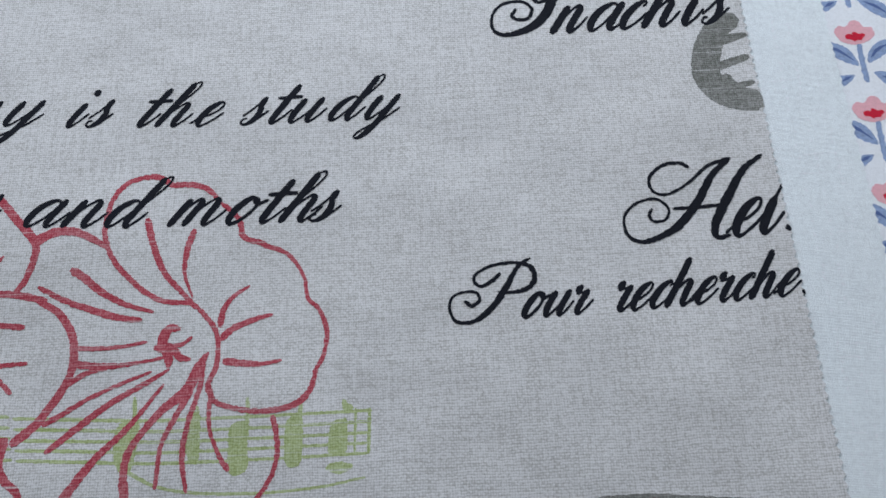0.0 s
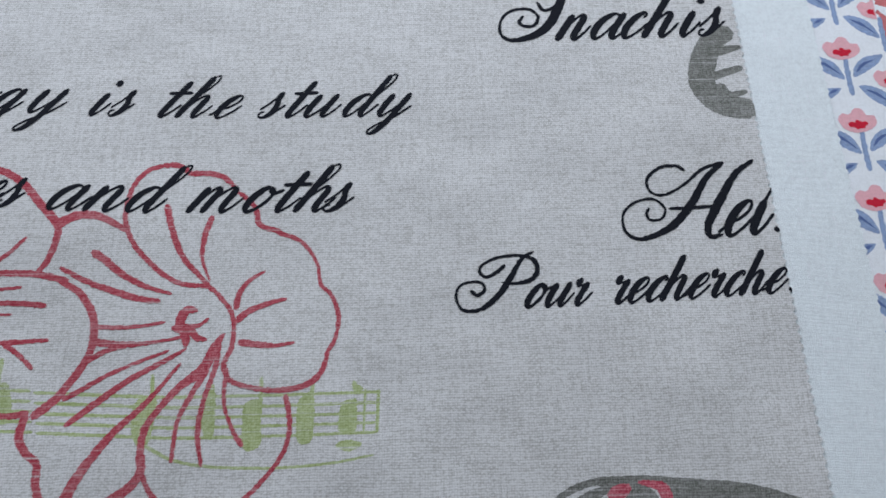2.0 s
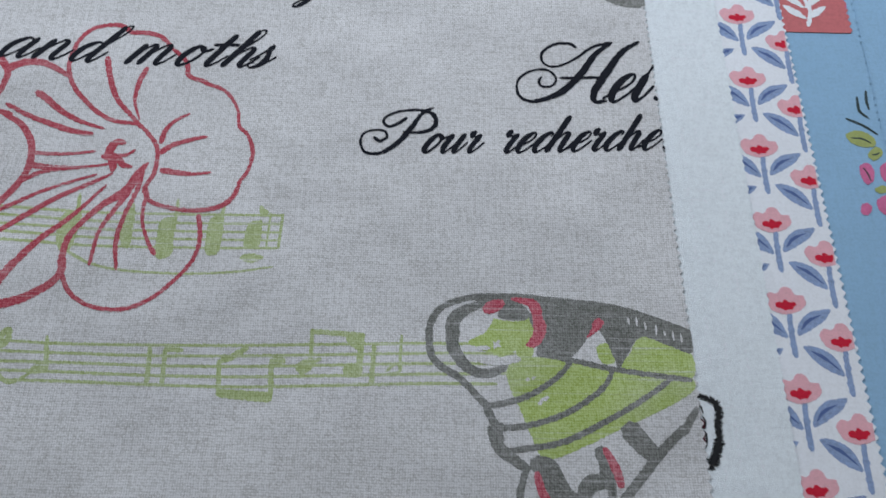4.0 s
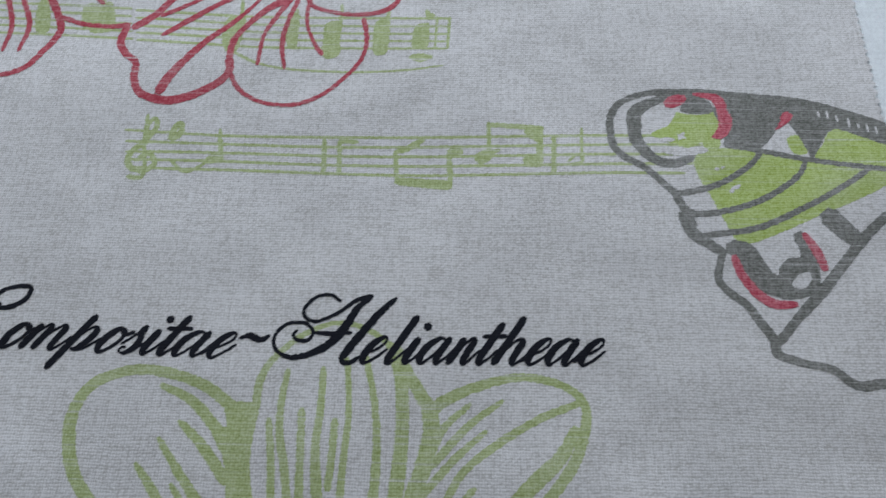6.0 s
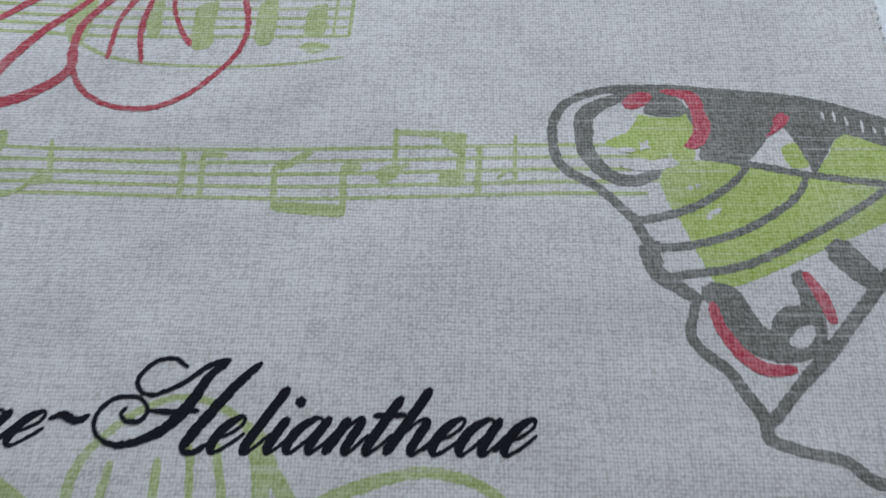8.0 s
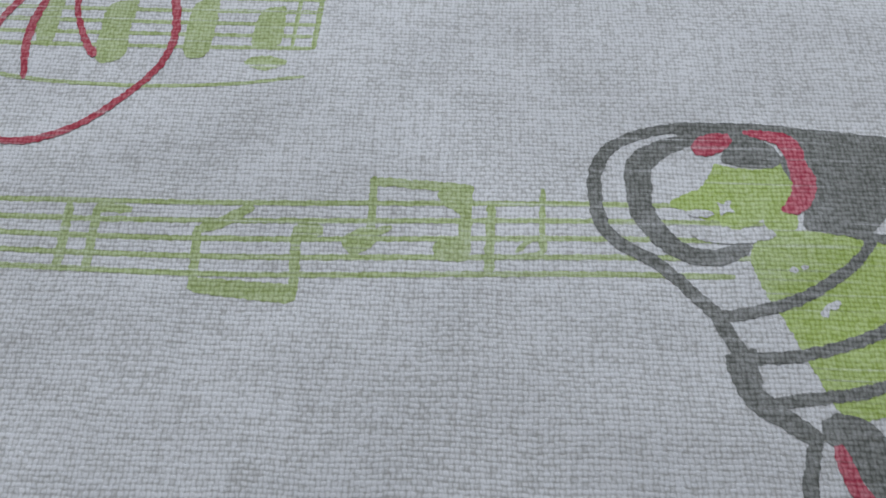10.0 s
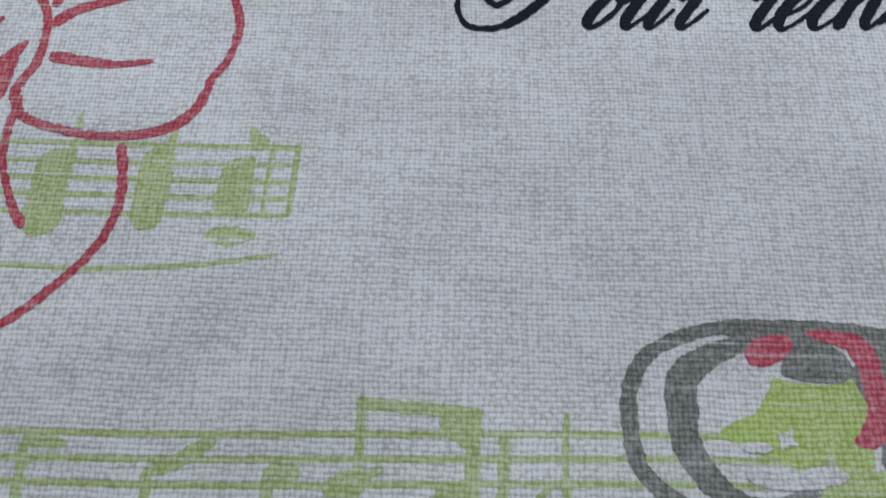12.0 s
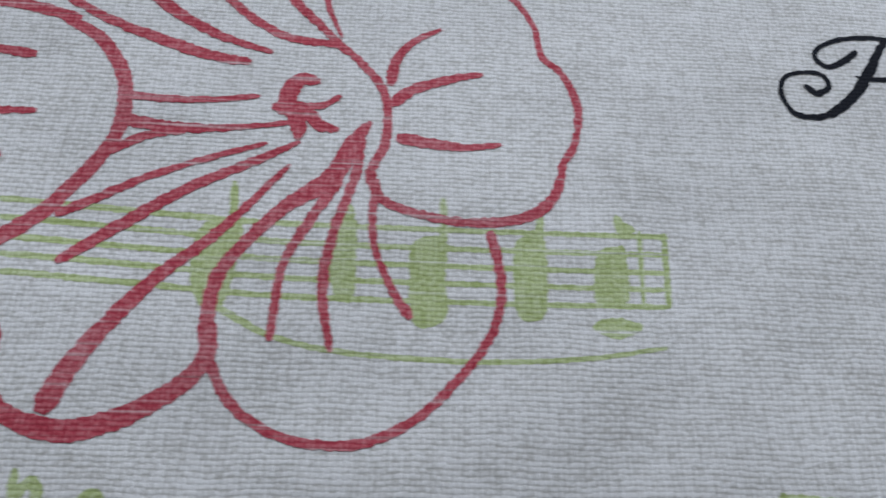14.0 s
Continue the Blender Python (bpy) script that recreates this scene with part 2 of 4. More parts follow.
    for i in (0, -1):
        for j in (0, 1):
            bm.faces.new((top[i][j], low[i][j], low[i][j + 1], top[i][j + 1]))
    bmesh.ops.recalc_face_normals(bm, faces=bm.faces)
    return bm


def box(bm, x0, x1, y0, y1, z0, z1):
    bmesh.ops.create_cube(bm, size=1, matrix=Matrix.LocRotScale(((x0 + x1) / 2, (y0 + y1) / 2, (z0 + z1) / 2), None, (x1 - x0, y1 - y0, z1 - z0)))


def thing(name, label, category, z=0.0, group=""):
    ob = new(name)
    ob.location.z = z
    return tagged(ob, label, category, group)


# ---- the room: table, floor, walls, ceiling and a window ----
def slab(name, mat, *boxes):
    bm = bmesh.new()
    for b in boxes:
        box(bm, *b)
    return tagged(part(name, bm, mat), kind="structure")


slab("floor", WOOD, (-1.6, 1.6, -2.2, 0.44, -0.85, -0.75))
slab("ceiling", WALL, (-1.6, 1.6, -2.2, 0.44, 1.65, 1.75))
slab("wall_east", WALL, (1.6, 1.7, -2.2, 0.44, -0.75, 1.65))
slab("wall_west", WALL, (-1.7, -1.6, -2.2, 0.44, -0.75, 1.65))
slab("wall_south", WALL, (-1.6, 1.6, -2.3, -2.2, -0.75, 1.65))
slab("wall_north", WALL, (-1.6, -0.55, 0.44, 0.54, -0.75, 1.65), (0.45, 1.6, 0.44, 0.54, -0.75, 1.65),
     (-0.55, 0.45, 0.44, 0.54, -0.75, 0.05), (-0.55, 0.45, 0.44, 0.54, 0.62, 1.65))
slab("table_top", WOOD, (-0.6, 0.35, -0.3, 0.4, -0.034, -0.0021))

# ---- the sample sheets under the linen, each one stepped back from the next ----
SHEET = 0.0004
posy_sample = thing("fabric_sample", "pale blue cotton fabric sample under the others", "fabric", -4 * SHEET, "fabric samples")
part("cloth", sheet(-190, 158, -130, 190, 0.39), BLUE, posy_sample)
blue_sample = thing("fabric_sample", "sky blue cotton fabric sample with printed pink posies", "fabric", -3 * SHEET, "fabric samples")
part("cloth", sheet(-190, 135.5, -130, 190, 0.39, lean=3.0, deep=0.8), BLUE, blue_sample)
for spot in ((0, 0), (0, 66), (0, -66)):
    sprig = bmesh.new()
    ink = sprig
    dx, dy = spot
    twigs = (((126.2, 67.7), (130.4, 65.6), (134.1, 62.7)), ((130.6, 75), (130.5, 70.3), (132.7, 67.9)), ((133.6, 77.1), (133.1, 73.6), (133.3, 70.9)))
    for line in twigs:
        ribbon(ink, (0.7, 0.9, 0.6), *[(x + dx, y + dy) for x, y in line])
    posy = part("printed_posy", ink, TWIG, blue_sample, "dark green twigs", 0.00006)
    ink = bmesh.new()
    for shape in (((125.2, 62.7), (129.3, 63.9), (132.7, 61.6), (132.5, 59), (129.1, 58.6), (126, 60)), ((130.7, 57.4), (133.3, 58.7), (134.1, 56.6), (131.6, 54.4), (130, 55.4)),
                  ((129.6, 45.6), (132.2, 46.8), (133.2, 45.1), (130.8, 44.2))):
        patch(ink, *[(x + dx, y + dy) for x, y in shape])
    part("leaf", ink, OLIVE, posy, "olive green leaves", 0.00003)
    ink = bmesh.new()
    for shape in (((127, 52.5), (129.4, 53.6), (130.7, 51.2), (129.8, 48), (127.8, 47.1), (126.8, 49.3)), ((125.2, 40.7), (127, 41.4), (127.9, 39.7), (126.3, 37.7), (124.7, 38.3)),
                  ((129.7, 42.2), (132.9, 43.9), (133.8, 40.9), (131.7, 37.8), (129.6, 39.4)), ((132.7, 52.6), (135.7, 53.9), (136.5, 50.4), (133.7, 47.7), (132.3, 49.4))):
        patch(ink, *[(x + dx, y + dy) for x, y in shape])
    part("bud", ink, ROSE, posy, "rose pink buds", 0.00003)
    ink = bmesh.new()
    for line in (((126.3, 61.4), (129.3, 61.2), (131.7, 59.8)), ((127.8, 52), (128.7, 50.4), (129.2, 48)), ((131.1, 56.3), (132.1, 56.2), (133.3, 56.9))):
        ribbon(ink, (0.3, 0.5, 0.3), *[(x + dx, y + dy) for x, y in line])
    part("twig", ink, TWIG, posy, "dark veins", 0.00006)

coral_sample = thing("fabric_sample", "coral red cotton fabric sample with white leaf print", "fabric", -2.5 * SHEET, "fabric samples")
part("cloth", sheet(-190, 134, 97.2, 190, 0.19), CORAL, coral_sample)
for i in range(5):
    y = 108 + 13 * i
    ink = bmesh.new()
    ribbon(ink, (1.4, 1.2), (121, y - 8.5), (122.5, y - 3), (121, y + 3))
    for side in (-1, 1):
        patch(ink, (121, y - 2), (121 + side * 5, y + 1), (121 + side * 9, y + 6), (121 + side * 3.5, y + 3.5))
        patch(ink, (121, y - 6), (121 + side * 4, y - 4.5), (121 + side * 6.5, y - 1), (121 + side * 2.5, y - 2.6))
    part("printed_leaf", ink, COTTON, coral_sample, "white printed leaf spray", 0.00006)

floral_sample = thing("fabric_sample", "white cotton fabric sample with small pink and red flowers", "fabric", -2 * SHEET, "fabric samples")
part("cloth", sheet(-190, 115.8, -130, 190, 0.39, lean=-7.5, deep=1.0), COTTON, floral_sample)


def sprig_flower(x, y, cut=99.0):
    """One printed flower: pink petals, red heart, blue stem and leaves; x, y is its heart."""
    ink = bmesh.new()
    patch(ink, (-5.2, 1.5), (-3.7, 3.3), (-1.8, 3.1), (-0.2, 4.8), (1.8, 4.4), (2.7, 2.8), (4.7, 2.5), (4.9, 0.1), (2.6, -1.7), (-0.6, -2.4), (-3.8, -1.3))
    for v in ink.verts:
        v.co.x = min(v.co.x, cut / 1000)
    petals = part("printed_flower", ink, PINK, floral_sample, "pink flower with red heart and blue leaves", 0.00005)
    petals.location.x, petals.location.y = x / 1000, y / 1000
    ink = bmesh.new()
    patch(ink, (-2.6, 0.2), (-1.8, 0.9), (-1, 0.6), (-0.3, 1.3), (0.5, 1.2), (1, 0.6), (1.9, 0.8), (2.7, 0.2), (1.9, -0.5), (1.4, -1.2), (0.3, -1.1), (-0.4, -1.5), (-1.2, -1), (-2.2, -0.8))
    for v in ink.verts:
        v.co.x = min(v.co.x, (cut - 0.4) / 1000)
    part("heart", ink, HEART, petals, "red heart", 0.00003)
    ink = bmesh.new()
    ribbon(ink, (1.5, 1.5, 1.4), (0.4, -2), (0.2, -7.9), (0.3, -13.4))
    part("stem", ink, LEAF, petals, "blue stem", -0.00003)
    for shape, vein in ((((1.8, -7.9), (2.3, -5), (5.2, -2), (8.5, -1.2), (11, -0.9), (8.9, -3.9), (5.1, -6.5)), ((2.7, -6.5), (5, -4), (8.3, -2.5))),
                        (((-9.6, -1.4), (-5.7, -1.7), (-2.5, -3.8), (-0.8, -8.5), (-4.1, -7.5), (-7.4, -5)), ((-7.9, -2.5), (-4.9, -4.2), (-1.7, -7.2))),
                        (((-6.9, -11.7), (-4.5, -11.3), (-2.5, -11.4), (-4.5, -13.7), (-6.5, -14.5)), ((-6, -13), (-4.6, -12.2), (-3.4, -11.8)))):
        if max(px for px, _ in shape) > cut + 0.5 or (cut < 50 and min(py for _, py in shape) < -12):
            continue
        ink = bmesh.new()
        patch(ink, *shape)
        leaf = part("leaf", ink, LEAF, petals, "blue leaf", -0.00004)
        ink = bmesh.new()
        ribbon(ink, (0.3, 0.75, 0.9, 0.5, 0.2), *vein)
        ink.transform(Matrix.Translation((0, 0, 0.00003)))
        bmesh.ops.translate(ink, verts=ink.verts, vec=(0, 0, -0.00001))
        part("vein", ink, VEIN, petals, "dark blue leaf vein", -0.00003)


PITCH = 22.45
for i in range(-3, 7):
    sprig_flower(100.4, 79.3 - PITCH * i)
    sprig_flower(112.6, 69.9 - PITCH * i, 2.3 - (69.9 - PITCH * i - 30) * 0.024)

white_sample = thing("fabric_sample", "plain white voile fabric sample with black embroidered edge motif", "fabric", -SHEET, "fabric samples")
part("cloth", sheet(-190, 95.9, -130, 190, 0.39, lean=-6.5, deep=0.5), WHITE, white_sample)
# woven-in rows of small slubs
for x in (79.5, 83.5, 88.5):
    ink = bmesh.new()
    y = -120.0
    while y < 180:
        if random.random() < 0.6:
            ribbon(ink, (0.3, 0.4, 0.2), (x + random.uniform(-0.5, 0.5), y), (x + random.uniform(-0.5, 0.5), y + random.uniform(0.5, 1.1)))
        y += random.uniform(1.2, 2.2)
    tagged(part("slub_thread", ink, COTTON, white_sample, z=0.00003), kind="stuff")
ink = bmesh.new()
for i in range(26):
    x, y = random.uniform(70, 88), random.uniform(-120, 180)
    ribbon(ink, (0.08, 0.2, 0.16, 0.08), (x, y), (x + random.uniform(2, 4), y + 0.1), (x + random.uniform(5, 9), y + random.uniform(-0.2, 0.4)))
tagged(part("slub_thread", ink, COTTON, white_sample, z=0.00003), kind="stuff")
# the embroidered motif: close black satin stitches round a white field, maroon inside
rib = spline(((74.3, -11), (77.3, -12.1), (79.3, -13), (79.9, -15.3), (79.3, -18.4), (79.3, -21.4), (78.2, -24.4), (77.6, -26.4), (75.3, -28.2)), steps=8)
BREADTH = (1.2, 1.5, 1.7, 1.9, 1.7, 2.2, 2.4, 2.6, 1.6)
ink = bmesh.new()
ribbon(ink, tuple(w * 0.5 for w in BREADTH), *[tuple(q) for q, _ in rib[::8]])
embroidery = part("embroidery", ink, THREAD, white_sample, "black satin-stitch embroidery", 0.00012)
ink = bmesh.new()
for i in range(0, len(rib) - 1):
    q = rib[i][0].lerp(rib[i + 1][0], 0.5)
    way = (rib[i + 1][0] - rib[i][0]).normalized()
    across = Vector((-way.y, way.x))
    across = across if across.x > 0 else -across
    wide = BREADTH[min(i // 8, 8)] * 0.5
    a = q - across * wide * random.uniform(0.7, 1.15) + way * random.uniform(0.1, 0.5)
    b = q + across * wide * random.uniform(0.75, 1.45) - way * random.uniform(0.2, 0.6)
    ribbon(ink, (0.3, 0.42, 0.4, 0.18), tuple(a), tuple(a.lerp(b, 0.35)), tuple(a.lerp(b, 0.7)), tuple(b))
part("stitches", ink, THREAD, embroidery, "black stitches", 0.00004)
ink = bmesh.new()
patch(ink, (74.4, -13.6), (75.3, -14.3), (76, -15.7), (75.4, -15.9), (74.6, -15.2))
patch(ink, (74.4, -17.6), (75.6, -16.9), (76.3, -17.6), (76.1, -19.2), (75.4, -18.9), (74.8, -18.6))
patch(ink, (74.4, -20.9), (75.5, -20.1), (76.1, -20.6), (75.9, -22.7), (75.2, -22.2), (74.7, -21.9))
part("inner_stitches", ink, MAROON, embroidery, "maroon stitches", 0.00002)
ink = bmesh.new()
for line in (((74.9, -13.2), (75.8, -14.2), (76.2, -15.8)), ((75.9, -16.4), (76.5, -17.5), (76.3, -19.4)), ((75.8, -19.6), (76.4, -20.7), (76.1, -23), (75.2, -24))):
    ribbon(ink, (0.22, 0.42, 0.3), *line)
part("edge_stitches", ink, THREAD, embroidery, "black stitches round the maroon", 0.00005)

# ---- the linen sample on top, with its prints ----
linen_sample = thing("fabric_sample", "natural linen fabric sample with printed flowers, staves, wing and script", "fabric", 0, "fabric samples")
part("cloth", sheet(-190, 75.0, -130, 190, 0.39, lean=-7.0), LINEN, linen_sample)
Z_GREEN, Z_LIME, Z_GREY, Z_RED, Z_BLACK = 0.000012, 0.000024, 0.000036, 0.000048, 0.000060


def trim(ink):
    """Cuts a print off at the pinked edge of the linen."""
    for v in ink.verts:
        v.co.x = min(v.co.x, 0.0749 - 7.0 * (v.co.y - 0.03) / 320)


def printed(name, ink, mat, z, label="", parent=None):
    trim(ink)
    return part(name, ink, mat, parent or linen_sample, label, z)


def piece(name, mat, parent, label, z, make, *args):
    """One stroke or filled shape as a part of its own."""
    ink = bmesh.new()
    make(ink, *args)
    trim(ink)
    return part(name, ink, mat, parent, label, z)


# five-line staves with their notes
piece("staff_line", GREEN, linen_sample, "moss green staff line", Z_GREEN, ribbon, (0.76, 0.76), (-153, 38.7), (-143.5, 37.2), (-124.6, 36.5), (-106.5, 35.5))
piece("staff_line", GREEN, linen_sample, "moss green staff line", Z_GREEN, ribbon, (0.76, 0.76), (-152.3, 36.1), (-142.9, 34.8), (-124, 34.1), (-106, 33.1))
piece("staff_line", GREEN, linen_sample, "moss green staff line", Z_GREEN, ribbon, (0.75, 0.75), (-151.5, 33.5), (-142.2, 32.4), (-123.4, 31.5), (-105.6, 30.8))
piece("staff_line", GREEN, linen_sample, "moss green staff line", Z_GREEN, ribbon, (0.74, 0.74), (-150.8, 31.1), (-141.6, 30.1), (-122.9, 29.3), (-105.1, 28.4))
piece("staff_line", GREEN, linen_sample, "moss green staff line", Z_GREEN, ribbon, (0.74, 0.74), (-150.1, 28.6), (-141, 27.7), (-122.3, 27), (-104.6, 26.1))
piece("staff_line", GREEN, linen_sample, "moss green staff line", Z_GREEN, ribbon, (0.85, 0.78, 0.71), (-105.5, 35.1), (-89.1, 34.1), (-72.7, 33.3), (-49.3, 33.3), (-25.8, 33.5))
piece("staff_line", GREEN, linen_sample, "moss green staff line", Z_GREEN, ribbon, (0.84, 0.77, 0.7), (-105, 32.7), (-88.7, 31.8), (-72.5, 30.9), (-49.3, 30.8), (-26.1, 31.1))
piece("staff_line", GREEN, linen_sample, "moss green staff line", Z_GREEN, ribbon, (0.83, 0.76, 0.69), (-104.5, 30.3), (-88.4, 29.4), (-72.3, 28.6), (-49.4, 28.5), (-26.4, 28.7))
piece("staff_line", GREEN, linen_sample, "moss green staff line", Z_GREEN, ribbon, (0.82, 0.75, 0.68), (-104.1, 28.1), (-88, 27.2), (-72.2, 26.3), (-49.4, 26.3), (-26.6, 26.5))
piece("staff_line", GREEN, linen_sample, "moss green staff line", Z_GREEN, ribbon, (0.8, 0.74, 0.67), (-103.6, 25.9), (-87.7, 24.9), (-72, 24), (-49.5, 24), (-26.7, 24.3))
piece("staff_line", GREEN, linen_sample, "moss green staff line", Z_GREEN, ribbon, (0.8, 0.8), (-26.2, 33.9), (-26.4, 29.2), (-26.6, 24.2))
piece("staff_line", GREEN, linen_sample, "moss green staff line", Z_GREEN, ribbon, (0.6, 0.6), (-29.3, 34.1), (-29.6, 24.4))
piece("staff_line", GREEN, linen_sample, "moss green staff line", Z_GREEN, ribbon, (0.89, 0.7, 0.64, 0.57), (-79, 22.5), (-72.9, 19.3), (-64.1, 17.5), (-49.6, 16.9), (-36.6, 17.7), (-27.3, 19.3))
piece("printed_note", GREEN, linen_sample, "moss green printed note", Z_GREEN + 0.000012, patch, (-44.5, 32.2), (-41.2, 32.7), (-41, 27.2), (-41.3, 23), (-42.9, 22), (-44.6, 22.7), (-45, 27.1))
piece("printed_note", GREEN, linen_sample, "moss green printed note", Z_GREEN + 0.000012, patch, (-56.9, 31.5), (-53.2, 32.1), (-53, 26.8), (-52.8, 22.6), (-54.4, 20.9), (-56.8, 21.4), (-57.3, 26.6))
piece("printed_note", GREEN, linen_sample, "moss green printed note", Z_GREEN + 0.000012, patch, (-34.8, 30.7), (-32.4, 32), (-31.2, 31.3), (-31.4, 25.1), (-33.7, 24.3), (-35.4, 24.6))
piece("printed_note", GREEN, linen_sample, "moss green printed note", Z_GREEN + 0.000012, patch, (-32.2, 36.5), (-31, 35.4), (-29.6, 34.2), (-32, 33.8))
piece("printed_note", GREEN, linen_sample, "moss green printed note", Z_GREEN + 0.000012, patch, (-36, 21.5), (-33.5, 22.8), (-30, 21.8), (-32.8, 20.1))
piece("printed_note", GREEN, linen_sample, "moss green printed note", Z_GREEN + 0.000012, patch, (-82.2, 31.9), (-77.9, 33.9), (-77, 30), (-78.6, 22), (-82, 24.3))
piece("printed_note", GREEN, linen_sample, "moss green printed note", Z_GREEN + 0.000012, patch, (-66.8, 34.1), (-64.1, 35.7), (-63.6, 24.6), (-65.7, 24), (-66.8, 28.3))
piece("printed_note", GREEN, linen_sample, "moss green printed note", Z_GREEN + 0.000012, ribbon, (1, 1), (-78.7, 38.6), (-78.2, 32.8))
piece("printed_note", GREEN, linen_sample, "moss green printed note", Z_GREEN + 0.000012, ribbon, (0.84, 0.98), (-53.4, 37.6), (-53.2, 31.8))
piece("printed_note", GREEN, linen_sample, "moss green printed note", Z_GREEN + 0.000012, ribbon, (0.97, 1.11), (-41.4, 36.1), (-41.8, 32.3))
piece("printed_note", GREEN, linen_sample, "moss green printed note", Z_GREEN + 0.000012, patch, (-117.6, 35.4), (-114.6, 37), (-111.7, 37.2), (-109.8, 29.4), (-112.9, 27.8), (-115.9, 28.4))
piece("printed_note", GREEN, linen_sample, "moss green printed note", Z_GREEN + 0.000012, ribbon, (1.21, 1.21), (-114, 43.2), (-114.2, 36.3))
piece("printed_note", GREEN, linen_sample, "moss green printed note", Z_GREEN + 0.000012, patch, (-130.7, 37), (-128.2, 37.4), (-126.1, 28.6), (-129.5, 28.2))
piece("printed_note", GREEN, linen_sample, "moss green printed note", Z_GREEN + 0.000012, patch, (-118.9, 35.9), (-115.5, 36.7), (-113.2, 30.1), (-117.7, 29.4))
piece("staff_line", GREEN, linen_sample, "moss green staff line", Z_GREEN, ribbon, (0.76, 0.76), (-101.6, -0.3), (-89.5, -1), (-76, -1.6), (-53.5, -1.6), (-30, -1.2), (8.6, 0), (32.6, 0.2))
piece("staff_line", GREEN, linen_sample, "moss green staff line", Z_GREEN, ribbon, (0.76, 0.76), (-100.9, -3.4), (-89.1, -3.6), (-75.7, -3.9), (-53.2, -4.2), (-29.9, -3.8), (8.5, -2.5), (32.4, -2.1))
piece("staff_line", GREEN, linen_sample, "moss green staff line", Z_GREEN, ribbon, (0.76, 0.76), (-100.4, -6.2), (-88.6, -6.1), (-75.4, -6.2), (-53, -6.6), (-29.8, -6.4), (8.4, -5), (32.2, -4.6))
piece("staff_line", GREEN, linen_sample, "moss green staff line", Z_GREEN, ribbon, (0.76, 0.76), (-99.9, -8.3), (-88.2, -8.3), (-75, -8.5), (-52.8, -9), (-29.6, -8.9), (8.3, -7.6), (31.9, -7))
piece("staff_line", GREEN, linen_sample, "moss green staff line", Z_GREEN, ribbon, (0.76, 0.76), (-99.5, -10.3), (-87.8, -10.6), (-74.7, -10.7), (-52.6, -11.2), (-29.6, -11.3), (8.2, -9.9), (28, -9.6))
ink = bmesh.new()
ribbon(ink, (1.1, 1.26, 1.57, 1.41, 1.1), (-96, -4.4), (-96.4, 1.1), (-94.9, 2.8), (-94.3, 0.2), (-96.4, -3.3), (-99.4, -7.1), (-98.8, -10.1), (-95.6, -11.2), (-93.1, -9.4), (-94.6, -6.7), (-97.1, -7.6))
ribbon(ink, (0.94, 1.09, 1.4), (-96.9, 4), (-96.4, -4.4), (-95.3, -10), (-95.8, -13), (-98.8, -12.8))
ribbon(ink, (1.58, 1.42), (-90.6, -2.7), (-89.6, 1), (-88.3, 1.3), (-88.6, -1.6), (-90.3, -2.7))
printed("clef", ink, GREEN, Z_GREEN + 0.000012, "moss green treble clef")
piece("printed_note", GREEN, linen_sample, "moss green printed note", Z_GREEN + 0.000012, ribbon, (0.93, 1.24), (-79.2, 0.2), (-78.1, -7))
piece("printed_note", GREEN, linen_sample, "moss green printed note", Z_GREEN + 0.000012, patch, (-82.2, -8.8), (-80, -6.3), (-77.7, -6.3), (-77.4, -8.1), (-80.2, -9.1))
piece("printed_note", GREEN, linen_sample, "moss green printed note", Z_GREEN + 0.000012, ribbon, (0.76, 0.91, 0.76), (-89.6, -8.4), (-85.7, -11.3), (-81.5, -9.1))
piece("printed_note", GREEN, linen_sample, "moss green printed note", Z_GREEN + 0.000012, ribbon, (1.17, 1.17), (-54.5, -1.9), (-53.9, -11.3))
piece("printed_note", GREEN, linen_sample, "moss green printed note", Z_GREEN + 0.000012, ribbon, (1.17, 1.17), (-50.8, -2.3), (-50.4, -11.2))
piece("printed_note", GREEN, linen_sample, "moss green printed note", Z_GREEN + 0.000012, ribbon, (1.47, 1.18), (-50.8, -2.4), (-46.6, -2.8))
piece("printed_note", GREEN, linen_sample, "moss green printed note", Z_GREEN + 0.000012, ribbon, (1.14, 1.28), (-37.8, -5), (-37.1, -12.8))
piece("printed_note", GREEN, linen_sample, "moss green printed note", Z_GREEN + 0.000012, ribbon, (1.29, 1.72, 1.43), (-37.8, -5.4), (-34.8, -4.1), (-31.5, -1.8))
piece("printed_note", GREEN, linen_sample, "moss green printed note", Z_GREEN + 0.000012, ribbon, (2.07, 2.62), (-37.3, -12.9), (-24.9, -13.8))
piece("printed_note", GREEN, linen_sample, "moss green printed note", Z_GREEN + 0.000012, ribbon, (1.25, 1.25), (-24.9, -13.8), (-25.5, -4.8))
piece("printed_note", GREEN, linen_sample, "moss green printed note", Z_GREEN + 0.000012, ribbon, (2.54, 2.26), (-25.4, -5.1), (-22.4, -5))
piece("printed_note", GREEN, linen_sample, "moss green printed note", Z_GREEN + 0.000012, ribbon, (0.98, 1.13), (-16.3, 3.1), (-16.3, -5.6))
piece("printed_note", GREEN, linen_sample, "moss green printed note", Z_GREEN + 0.000012, ribbon, (1.28, 1.42), (-16.7, 2.6), (-3.8, 1.7))
piece("printed_note", GREEN, linen_sample, "moss green printed note", Z_GREEN + 0.000012, ribbon, (1.65, 1.51), (-4.4, 2.1), (-4.7, -8.2))
piece("printed_note", GREEN, linen_sample, "moss green printed note", Z_GREEN + 0.000012, patch, (-19.8, -6.1), (-17, -4.3), (-15.4, -6.3), (-18.2, -8.2))
